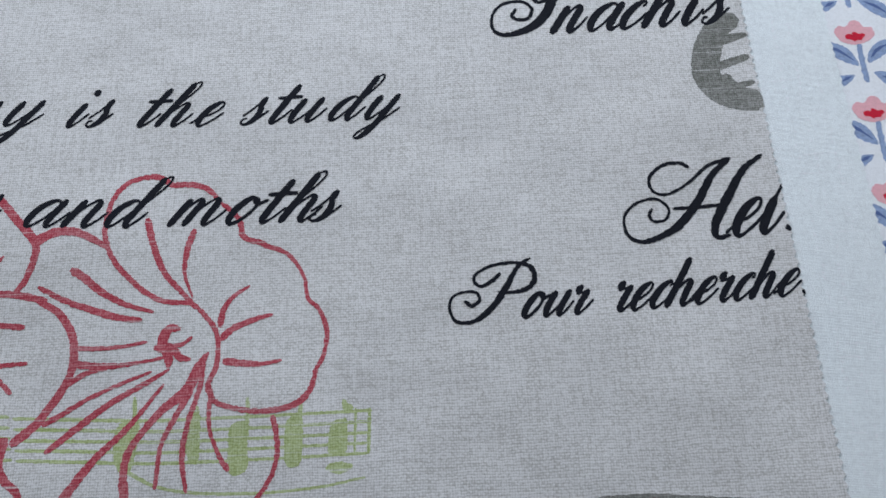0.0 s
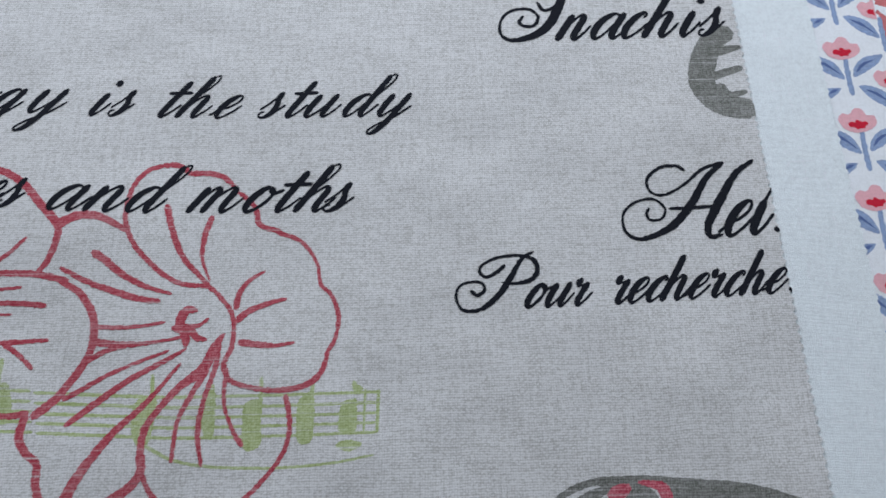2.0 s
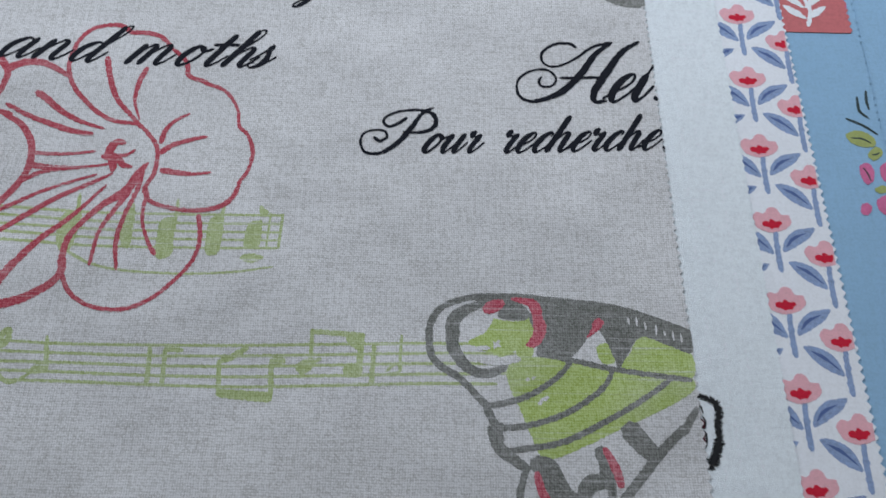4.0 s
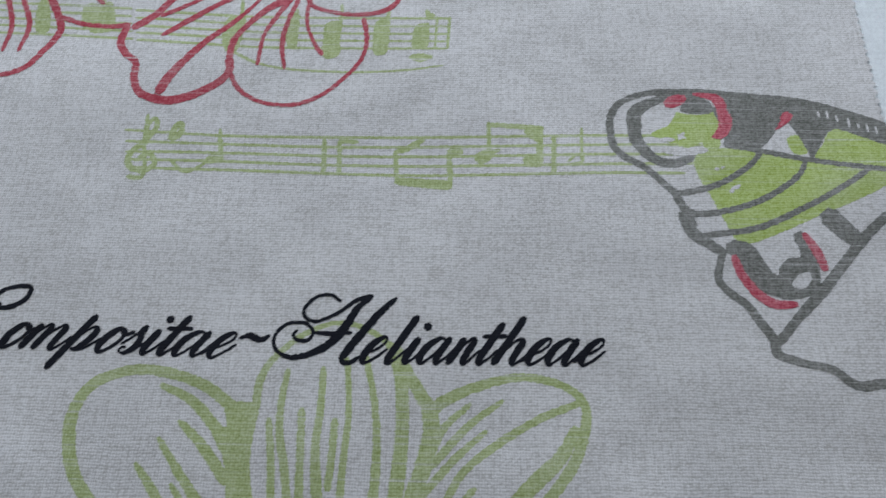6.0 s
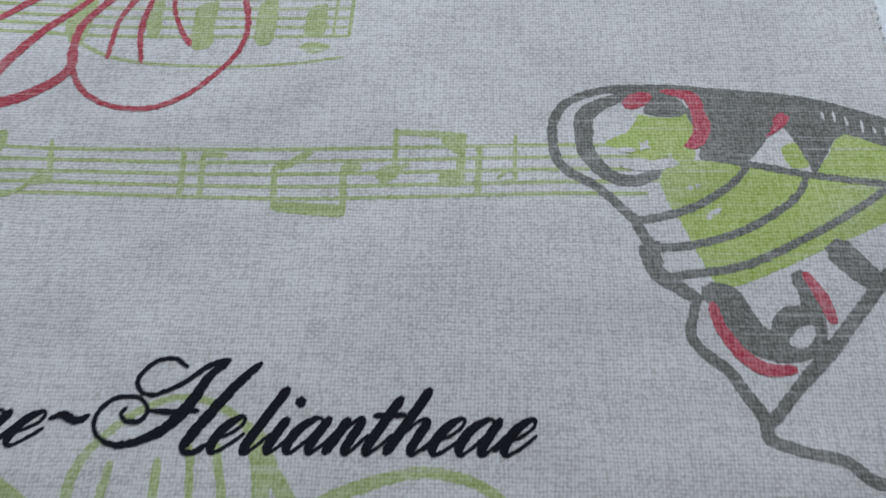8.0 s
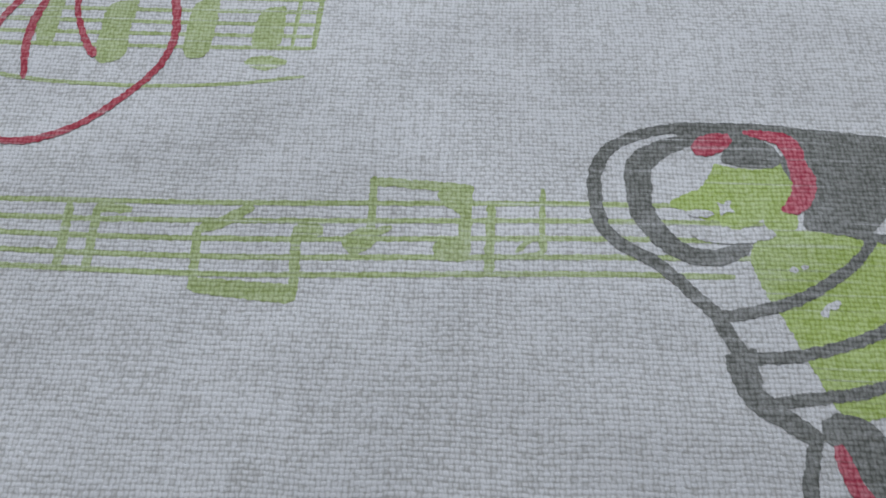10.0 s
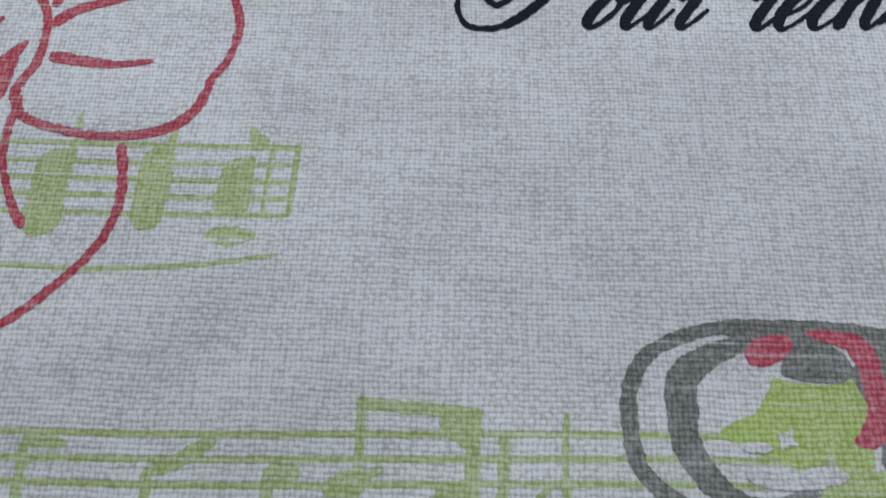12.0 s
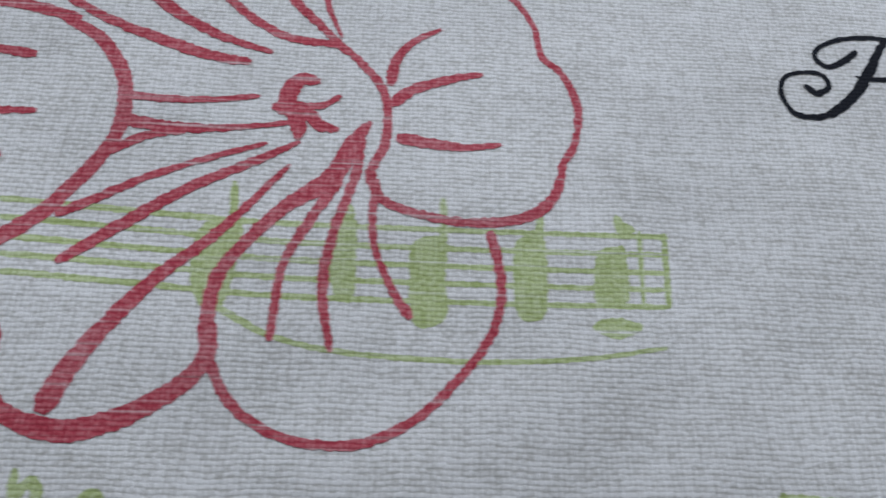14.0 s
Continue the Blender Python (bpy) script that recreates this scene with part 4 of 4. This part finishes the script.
piece("wing_band", GREY, wing, "slate grey wing band", -0.000008, ribbon, (5.14, 4.67, 3.5), (58.1, -19.3), (61.7, -23.6), (64.7, -26.5))
piece("wing_band", GREY, wing, "slate grey wing band", -0.000008, patch, (41.7, -31.3), (43.6, -34.6), (46.5, -33.5), (48.7, -31.4), (53.4, -30.7), (53.7, -34.4), (54.8, -37.8), (51, -38.8), (45.8, -38.7), (42.5, -37))
piece("wing_band", GREY, wing, "slate grey wing band", -0.000008, patch, (36, 7.4), (38.6, 9.6), (41.5, 6), (41.5, 0), (39.8, -2.8), (37.6, -2.5), (38, 1), (37.2, 4))
piece("wing_mark", CRIMSON, wing, "crimson wing mark", Z_RED - Z_GREY, ribbon, (2.91, 3.44, 2.25), (25.3, 8.9), (27.2, 9.7), (29.7, 10.8))
piece("wing_mark", CRIMSON, wing, "crimson wing mark", Z_RED - Z_GREY, patch, (31.6, 12), (34.6, 12.2), (37.6, 11.6), (39.1, 9.8), (39.3, 7.6), (40.2, 5), (39.8, 2.6), (38.4, 0.4), (36.4, -0.6), (35, 0.2), (36.2, 1.6), (37, 3.8), (36.9, 6.4), (36.6, 8.6), (35.6, 10.2), (33.6, 10.9))
piece("wing_mark", CRIMSON, wing, "crimson wing mark", Z_RED - Z_GREY, patch, (49.9, 2.2), (51.2, 4.6), (51.7, 6.4), (53, 7.3), (54.4, 6.3), (53.4, 4.6), (52.2, 3.6))
piece("wing_mark", CRIMSON, wing, "crimson wing mark", Z_RED - Z_GREY, ribbon, (1.72, 2.06, 2.29, 2.18, 1.6), (36.6, -30), (38, -34.7), (41.1, -39.1), (44.4, -40.9), (48.6, -40.8))
piece("wing_mark", CRIMSON, wing, "crimson wing mark", Z_RED - Z_GREY, ribbon, (1.51, 2.2, 1.74), (52.4, -24.3), (54.6, -28.6), (55.7, -32.8))
piece("wing_spot", PALE, wing, "bare linen spot", 0.000012, patch, (34.8, -8.3), (35.3, -7.8), (35.7, -8.4), (35.2, -8.9))
piece("wing_spot", PALE, wing, "bare linen spot", 0.000012, patch, (36.2, -8), (36.7, -7.5), (37.2, -8), (36.6, -8.5))
piece("wing_spot", PALE, wing, "bare linen spot", 0.000012, patch, (37.4, -14.2), (38.2, -13.1), (39.4, -12.3), (40.1, -12.4), (39.5, -13.4), (38.7, -13.6), (38.2, -14.5))
piece("wing_spot", PALE, wing, "bare linen spot", 0.000012, patch, (27.1, 0.9), (27.8, 0.6), (28.2, 1.3), (28.9, 1), (28.7, 0.1), (29.1, -0.6), (28.1, -0.5), (27.4, -1.1), (27.3, -0.1))
piece("wing_spot", PALE, wing, "bare linen spot", 0.000012, patch, (22.9, -0.7), (24.8, -0.3), (26.4, -0.6), (26.2, -1.3), (24.2, -1.3))
piece("wing_spot", PALE, wing, "bare linen spot", 0.000012, patch, (23.6, -3.1), (27.6, -2.7), (31, -3.7), (33, -2.8), (33.7, -3.9), (29, -5.1), (24.3, -4.6))
piece("wing_spot", PALE, wing, "bare linen spot", 0.000012, patch, (48.2, -36.2), (49.9, -34.1), (52, -33.4), (52.5, -34.7), (51.3, -36.8), (49.1, -37.2))
piece("wing_tick", PALE, wing, "pale tick", 0.000012, ribbon, (0.54, 0.54), (60.3, 7.5), (60.5, 5.8))
piece("wing_tick", PALE, wing, "pale tick", 0.000012, ribbon, (0.54, 0.54), (62.4, 7.6), (62.4, 5.5))
piece("wing_tick", PALE, wing, "pale tick", 0.000012, ribbon, (0.54, 0.54), (64.3, 6.5), (64.5, 4.7))
piece("wing_tick", PALE, wing, "pale tick", 0.000012, ribbon, (0.53, 0.53), (67, 5.7), (67, 3.3))
piece("wing_tick", PALE, wing, "pale tick", 0.000012, ribbon, (0.53, 0.53), (68.9, 4.3), (69.1, 3.1))
piece("wing_tick", PALE, wing, "pale tick", 0.000012, ribbon, (0.53, 0.53), (70.9, 4.3), (71.1, 2))
piece("wing_tick", PALE, wing, "pale tick", 0.000012, ribbon, (0.53, 0.53), (72.9, 3.5), (73, 1.5))
ink = bmesh.new()
ribbon(ink, (4.7, 6.59, 7.21, 7.21, 7.21, 6.9, 5.64), (69.9, 130.9), (64.9, 127.9), (61.3, 121), (60.3, 114.5), (62.9, 109.8), (67.2, 107.4), (72.9, 106.3))
ribbon(ink, (2.51, 2.19, 1.88), (63.1, 116.4), (67.4, 118), (71.7, 119.3))
ribbon(ink, (2.57, 2.25, 1.61), (65.2, 124), (68.9, 125.2), (72.1, 125.8))
ribbon(ink, (2.78, 1.85, 1.39), (64.7, 113.9), (67.4, 111), (71.8, 111.9))
printed("printed_moth_edge", ink, GREY, Z_GREY, "slate grey edge of a wing cut off by the sample's edge")

# ---- the striped sample, turned over to the far side of the binding ----
striped_sample = thing("fabric_sample", "white cotton fabric sample with blue, red and beige stripes, turned over", "fabric", 0, "fabric samples")
ARCH = [(-190 - 290 * s, 26 * math.sin(math.pi * s) ** 0.7 * (1 - 0.5 * s) + 0.4) for s in [i / 40 for i in range(41)]]


def arched(x0, x1, y0, y1, drop):
    """A strip of the arched sheet between two places along it, from 0 at the binding to 40 at the free edge, drop mm below it."""
    bm = bmesh.new()
    count = max(2, int(abs(x1 - x0)) + 1)
    last = None
    for i in range(count + 1):
        k = x0 + (x1 - x0) * i / count
        j = min(int(k), 39)
        (xa, za), (xb, zb) = ARCH[j], ARCH[j + 1]
        x, z = xa + (xb - xa) * (k - j), za + (zb - za) * (k - j) - drop
        pair = [bm.verts.new((x / 1000, y / 1000, z / 1000)) for y in (y0, y1)]
        if last:
            bm.faces.new((last[0], last[1], pair[1], pair[0]))
        last = pair
    return bm


page = arched(0, 40, -130, 190, 0.0)
bmesh.ops.solidify(page, geom=page.faces[:], thickness=0.0002)
part("cloth", page, COTTON, striped_sample)
STRIPES = {"blue": (BLUE, (4.0, 1.9), (8.9, 1.9), (13.5, 0.8), (15.2, 0.8), (16.9, 0.8), (18.4, 0.8), (22.4, 0.7), (26.2, 0.8)),
           "beige": (SAND, (0.3, 0.8), (1.8, 0.8), (2.9, 0.7), (6.0, 0.6), (8.1, 0.6), (21.5, 0.8), (23.2, 0.9), (25.2, 0.9), (28.0, 0.3), (29.0, 0.3)),
           "red": (HEART, (6.8, 0.9), (24.2, 0.9))}
for tint, (mat, *places) in STRIPES.items():
    for start, width in places:
        part("stripe", arched(start + 2, start + width + 2, -130, 190, 0.39), mat, striped_sample, tint + " woven stripe")

# ---- the writing ----
STEM_I = ((0.12, 0.97), (0.08, 0.55), (0.09, 0.14), (0.20, 0.0), (0.38, 0.2), (0.52, 0.55))
BOWL = ((0.62, 0.80), (0.50, 0.97), (0.32, 0.96), (0.10, 0.70), (0.04, 0.32), (0.14, 0.03), (0.30, 0.06), (0.48, 0.35), (0.64, 0.78))
TAIL = ((0.70, 1.0), (0.65, 0.5), (0.66, 0.12), (0.77, 0.0), (0.94, 0.2), (1.08, 0.55))
STEM_N = ((0.13, 0.98), (0.09, 0.5), (0.05, 0.0))
ARCH = ((0.09, 0.30), (0.22, 0.68), (0.42, 0.97), (0.58, 0.90), (0.57, 0.50), (0.58, 0.12), (0.69, 0.0), (0.86, 0.2), (1.0, 0.55))
CUP = ((0.12, 0.97), (0.07, 0.5), (0.10, 0.12), (0.22, 0.0), (0.40, 0.18), (0.56, 0.5), (0.66, 0.9))
HOOK = ((0.70, 1.0), (0.64, 0.4), (0.56, -0.3), (0.40, -0.72), (0.22, -0.78), (0.16, -0.62), (0.34, -0.36), (0.72, -0.05), (1.04, 0.45))
# each letter's pen strokes on a base line, one x-height tall, upright; and its width
PEN = {
    "a": (0.98, BOWL, TAIL),
    "c": (0.60, ((0.46, 0.80), (0.50, 0.92), (0.38, 1.0), (0.16, 0.78), (0.04, 0.38), (0.14, 0.04), (0.30, 0.02), (0.52, 0.25), (0.70, 0.55))),
    "d": (0.98, BOWL, ((0.74, 1.85), (0.69, 1.1), (0.65, 0.5), (0.66, 0.12), (0.77, 0.0), (0.94, 0.2), (1.08, 0.55))),
    "e": (0.62, ((-0.16, 0.10), (0.06, 0.36), (0.30, 0.48), (0.50, 0.74), (0.46, 0.97), (0.30, 0.98), (0.11, 0.72), (0.05, 0.32), (0.16, 0.03), (0.32, 0.02), (0.54, 0.25), (0.72, 0.55))),
    "g": (0.98, BOWL, HOOK),
    "h": (0.92, ((0.16, 1.85), (0.12, 1.0), (0.05, 0.0)), ARCH),
    "i": (0.44, STEM_I, ((0.17, 1.52), (0.13, 1.36))),
    "\u0131": (0.46, STEM_I, ((0.12, 0.92), (0.16, 1.18), (0.22, 1.42))),
    "l": (0.44, ((0.16, 1.85), (0.11, 1.0), (0.09, 0.14), (0.20, 0.0), (0.38, 0.2), (0.52, 0.55))),
    "m": (1.36, STEM_N, ((0.09, 0.30), (0.20, 0.68), (0.37, 0.97), (0.51, 0.90), (0.50, 0.5), (0.47, 0.0)),
          ((0.50, 0.30), (0.63, 0.68), (0.84, 0.97), (1.0, 0.90), (0.99, 0.50), (1.0, 0.12), (1.11, 0.0), (1.28, 0.2), (1.42, 0.55))),
    "n": (0.92, STEM_N, ARCH),
    "o": (0.74, ((0.42, 0.97), (0.22, 0.92), (0.05, 0.55), (0.06, 0.18), (0.20, 0.0), (0.40, 0.12), (0.56, 0.45), (0.56, 0.80), (0.42, 0.97)),
          ((0.44, 0.95), (0.48, 0.80), (0.62, 0.74), (0.82, 0.86))),
    "p": (0.88, ((0.17, 1.45), (0.10, 0.6), (0.0, -0.75)), ((0.08, 0.30), (0.22, 0.72), (0.44, 0.98), (0.60, 0.80), (0.56, 0.38), (0.38, 0.06), (0.20, 0.10)),
          ((0.34, 0.04), (0.52, 0.03), (0.74, 0.2), (0.92, 0.55))),
    "r": (0.82, ((0.12, 1.14), (0.06, 0.98), (0.10, 0.80)), ((0.08, 0.86), (0.26, 0.86), (0.48, 0.96)), ((0.48, 0.96), (0.40, 0.5), (0.39, 0.14), (0.50, 0.0), (0.70, 0.2), (0.88, 0.55))),
    "s": (0.66, ((-0.02, 0.35), (0.16, 0.66), (0.34, 1.12)), ((0.34, 1.12), (0.33, 0.86), (0.47, 0.52), (0.47, 0.20), (0.30, 0.0), (0.10, 0.06), (0.08, 0.22), (0.20, 0.24)),
          ((0.24, 0.01), (0.50, 0.12), (0.76, 0.55))),
    "t": (0.46, ((0.17, 1.6), (0.11, 0.8), (0.09, 0.14), (0.20, 0.0), (0.38, 0.2), (0.54, 0.55)), ((-0.26, 1.06), (0.14, 1.08), (0.56, 1.1))),
    "u": (0.98, CUP, TAIL),
    "y": (0.98, CUP, HOOK),
    ".": (0.20, ((0.10, 0.12), (0.08, 0.04))),
}
# the hairline that turns back over the top of a tall letter
LOOPS = {"h": ((0.10, 0.75), (0.30, 1.2), (0.42, 1.65), (0.34, 1.9), (0.20, 1.86)), "d": ((0.68, 0.75), (0.88, 1.2), (1.0, 1.65), (0.92, 1.9), (0.78, 1.86))}


def pen_stroke(bm, points, at, thick, thin):
    """One stroke of a broad pen: heavy on the way down, thin on the way up, rounded at its ends."""
    line = even(spline(points, steps=10), 0.035)
    spots = [q for q, _ in line]
    total = len(spots) - 1
    weights = []
    for i in range(total + 1):
        way = (spots[min(i + 1, total)] - spots[max(i - 1, 0)]).normalized()
        weights.append(max(0.0, -way.y) ** 1.3)
    z, last = lift(), None
    for i, q in enumerate(spots):
        near = weights[max(i - 4, 0):i + 5]
        w = 0.5 * (thin + (thick - thin) * sum(near) / len(near))
        w *= min(1.0, 0.5 + 0.5 * min(i, total - i) * 0.07 / max(w * 2 / thick * 0.2, 0.04))
        a, b = at(*spots[max(i - 1, 0)]), at(*spots[min(i + 1, total)])
        way = (b - a).normalized()
        side, p = Vector((-way.y, way.x)), at(*q)
        if i in (0, total):
            p = p + way * w * (-0.5 if i == 0 else 0.5)
        edges = [max(w + 0.45 * fray(p, e), 0.05) for e in (0, 1)]
        pair = [bm.verts.new((*((p + side * edges[0]) / 1000), (z + 0.0003 * i / total) / 1000)),
                bm.verts.new((*((p - side * edges[1]) / 1000), (z + 0.0003 * i / total) / 1000))]
        if last:
            bm.faces.new((last[0], last[1], pair[1], pair[0]))
        last = pair


# where each letter rests on the base line: one place, or its first and last
RESTS = {"a": (0.2, 0.77), "c": (0.22,), "d": (0.2, 0.77), "e": (0.22,), "g": (0.2, 0.6), "h": (0.05, 0.69), "i": (0.2,), "\u0131": (0.2,), "l": (0.2,), "m": (0.05, 1.11),
         "n": (0.05, 0.69), "o": (0.2,), "p": (0.05, 0.3), "r": (0.5,), "s": (0.28,), "t": (0.2,), "u": (0.22, 0.77), "y": (0.22, 0.6), ".": (0.09,)}


def word(text, start, rise, rests, x_height, slant, bold, looped):
    """A slanting word along its base line, written stroke by stroke; rests gives each letter's places along the line, in millimetres."""
    a = Vector(start)
    way = Vector((math.cos(radians(rise)), math.sin(radians(rise))))
    up = Vector((-way.y, way.x))
    spans = [(r[1] - r[0]) / (RESTS[c][1] - RESTS[c][0]) for c, r in zip(text, rests) if len(r) == 2 and c not in "gyp"]
    usual = sum(spans) / len(spans) if spans else x_height * 1.0
    ink = bmesh.new()
    for letter, rest in zip(text, rests):
        wide = (rest[1] - rest[0]) / (RESTS[letter][1] - RESTS[letter][0]) if len(rest) == 2 else usual
        x = rest[0] - RESTS[letter][0] * wide

        def at(px, py):
            return a + way * (x + px * wide + py * x_height * slant) + up * (py * x_height)

        thick = bold * x_height
        for k, stroke in enumerate(PEN[letter][1:]):
            pen_stroke(ink, stroke, at, thick * (1.15 if letter == "." else 1.35 if letter == "i" and k else 0.95 if k else 1.0), thick * (0.6 if letter == "t" and k else 0.95 if letter == "i" and k else 0.36 if letter != "o" else 0.5))
        if looped and letter in LOOPS:
            pen_stroke(ink, LOOPS[letter], at, thick * 0.5, thick * 0.33)
    return ink


WORDS = [
    ("ogy", (-126.3, 109.2), -1.6, ((-7.5,), (-1.0,), (9.3, 12.5)), 6.8, 0.68, 0.25, True),
    ("is", (-101.2, 107.7), -2.0, ((0.0,), (5.2,)), 6.7, 0.66, 0.25, True),
    ("the", (-83.1, 106.9), -2.0, ((0.0,), (3.8, 8.4), (14.7,)), 6.6, 0.68, 0.25, True),
    ("study", (-56.8, 106.2), -0.1, ((0.0,), (6.9,), (11.8, 15.9), (21.8, 25.8), (31.0, 33.8)), 6.6, 0.68, 0.25, True),
    ("es", (-124.3, 82.3), -1.5, ((-2.0,), (3.3,)), 6.9, 0.66, 0.25, True),
    ("and", (-108.3, 81.1), -2.9, ((0.0, 4.8), (8.3, 14.0), (19.6, 24.0)), 6.9, 0.66, 0.26, True),
    ("moths", (-74.1, 79.6), -0.5, ((0.0, 8.7), (14.8,), (22.8,), (26.7, 32.0), (35.1,)), 6.8, 0.68, 0.26, True),
    ("nachis", (22.2, 128.8), 1.3, ((0.0, 4.9), (10.5, 15.5), (19.0,), (23.8, 29.1), (35.0,), (40.5,)), 8.0, 0.6, 0.26, False),
    ("e\u0131.", (61.4, 70.7), 3.0, ((0.0,), (6.3,), (11.6,)), 8.9, 0.58, 0.25, False),
    ("our", (9.7, 53.1), 1.3, ((0.0,), (4.9, 7.9), (12.0,)), 5.8, 0.6, 0.27, False),
    ("recherche.", (31.6, 53.6), 2.9, ((0.0,), (3.2,), (7.7,), (10.4, 14.5), (18.1,), (23.7,), (27.0,), (30.0, 33.7), (37.4,), (42.3,)), 6.0, 0.64, 0.27, False),
    ("ompositae", (-117.5, -53.8), -1.6, ((0.0,), (3.6, 10.3), (12.9,), (20.4,), (25.6,), (29.8,), (33.4,), (36.6, 40.3), (43.9,)), 5.4, 0.6, 0.29, False),
    ("eliantheae", (-41.8, -55.5), 0.6, ((0.0,), (5.1,), (8.6,), (11.6, 15.0), (17.2, 20.5), (23.8,), (26.5, 30.7), (34.0,), (38.0, 41.4), (44.9,)), 5.5, 0.6, 0.29, False),
]
for text, *hand in WORDS:
    printed("lettering", word(text, *hand), BLACK, Z_BLACK, "black printed script word " + text.replace("\u0131", "i").strip("."))

# swash initials
ink = bmesh.new()
ribbon(ink, (1.01, 0.87, 0.87, 0.87, 0.72, 0.72, 0.72, 0.87, 1.01), (52, 88.8), (50.1, 90.1), (45.8, 89.7), (42.2, 86.5), (42.7, 82.9), (46.4, 82.1), (51.6, 84.9), (56.8, 89.1), (62.4, 90.9))
ribbon(ink, (0.99, 1.62, 2.24, 1.86, 1.13, 0.85, 0.71, 0.71, 0.71, 0.71, 0.71, 0.71, 0.85, 0.85), (62.4, 90.9), (57.4, 86.6), (52.7, 79.4), (46.6, 73.1), (39.4, 70.2), (35.5, 71.8), (34.9, 76.2), (37.7, 79.7), (42.7, 81), (45.7, 78.6), (44.9, 75.7), (42.1, 75.1), (41, 76.6), (41.8, 78.5))
ribbon(ink, (0.98, 1.72, 2.33, 2.08, 1.35, 0.84), (70.2, 91.4), (65, 87.5), (60.1, 80.3), (56.3, 73.7), (56.4, 70.5), (59.5, 70.9))
ribbon(ink, (0.84, 0.98, 0.84), (46.9, 78.2), (52.8, 78.3), (58.7, 78.7))
printed("swash_initial", ink, BLACK, Z_BLACK + 0.000012, "black swash letter H")
ink = bmesh.new()
ribbon(ink, (0.55, 1.11, 1.59, 1.47, 1.11, 0.83, 0.69, 0.69, 0.69, 0.69, 0.83, 0.97, 0.97), (11.85, 67.35), (8.85, 65.45), (5.65, 60.35), (2.25, 55.75), (-1.95, 52.75), (-5.95, 52.75), (-7.55, 55.65), (-6.65, 58.75), (-3.55, 59.85), (-1.05, 59.35), (-0.65, 57.55), (-2.45, 56.35), (-3.95, 57.55))
ribbon(ink, (0.98, 0.98, 0.84, 0.84, 0.7, 0.7, 0.84, 1.26, 1.35, 1.12, 0.7, 0.56), (4.55, 63.95), (3.15, 62.65), (0.05, 60.95), (-1.65, 62.55), (-0.45, 64.45), (3.65, 66.15), (9.15, 66.35), (12.15, 64.65), (12.35, 61.75), (9.85, 59.65), (5.75, 59.15), (3.65, 59.55))
printed("swash_initial", ink, BLACK, Z_BLACK + 0.000012, "black swash letter P")
ink = bmesh.new()
ribbon(ink, (2.43, 2.6, 2.6, 2.25, 1.56, 1.04, 0.87, 0.87, 0.87, 0.87, 1.04, 1.04, 1.04, 1.04), (24.8, 143.1), (22.9, 138.4), (20.6, 134.2), (17.3, 131.1), (13.1, 129.3), (9.1, 129.1), (6.8, 131.5), (7.5, 135.8), (10.4, 138.6), (15, 139), (17.5, 136.7), (16.5, 133.8), (13.8, 133.4), (12.3, 134.7), (13.4, 136.7))
ribbon(ink, (1.05, 1.05, 1.05), (17.6, 141.2), (19.3, 138.6), (22.7, 139.9), (26.1, 143.4))
printed("swash_initial", ink, BLACK, Z_BLACK + 0.000012, "black swash letter I")
ink = bmesh.new()
ribbon(ink, (0.91, 0.78, 0.78, 0.78, 0.78, 0.78, 0.78, 0.91, 1.04), (-47.5, -42.1), (-49.7, -40.8), (-52.7, -41.3), (-55, -43.9), (-54.5, -46.1), (-52, -46.7), (-47.6, -44.6), (-44.2, -41.9), (-40.8, -40.8))
ribbon(ink, (1.02, 1.52, 1.95, 1.63, 1.15, 0.76, 0.76, 0.76, 0.76, 0.76, 0.76, 0.89, 0.76, 0.64), (-40.8, -40.8), (-43.8, -43.6), (-46.7, -48.8), (-50.5, -52.6), (-56.1, -54.7), (-59.9, -53.4), (-60.8, -50.5), (-58.6, -47.6), (-54.6, -47.2), (-52.8, -49), (-53.6, -50.8), (-55.8, -51), (-56.9, -49.9), (-56.1, -48.8))
ribbon(ink, (1, 1.48, 1.8, 1.69, 1.27, 1.12, 0.75), (-35.7, -41.2), (-38.7, -44.2), (-42.2, -48.6), (-45.2, -52.8), (-46.4, -54.9), (-44.9, -55.7), (-42.7, -54.2))
ribbon(ink, (0.88, 1.01, 0.88), (-52.3, -49.3), (-48.4, -49.4), (-44.7, -49.1))
printed("swash_initial", ink, BLACK, Z_BLACK + 0.000012, "black swash letter H")
ink = bmesh.new()
ribbon(ink, (1.02, 1.02, 1.02, 1.02, 1.02, 1.02, 1.16, 1.16, 1.02), (-114.3, -42.2), (-114.5, -40.6), (-116.3, -40.1), (-120, -41), (-122.1, -43.3), (-120.9, -45.1), (-117.8, -44.8), (-115.1, -43.1), (-114.4, -40.8))
ribbon(ink, (1.28, 1.84, 2.13, 1.56, 1.13, 0.71), (-120.2, -44.2), (-122.9, -47), (-123.1, -50.6), (-120.5, -53.5), (-117.9, -53.3), (-116.4, -51.7))
printed("swash_initial", ink, BLACK, Z_BLACK + 0.000012, "black swash letter C")
ink = bmesh.new()
ribbon(ink, (0.65, 1.42, 1.42, 0.78), (-68.1, -50.9), (-66.1, -50.2), (-63.8, -51.1), (-61.8, -50.1))
printed("lettering", ink, BLACK, Z_BLACK, "black swung dash")
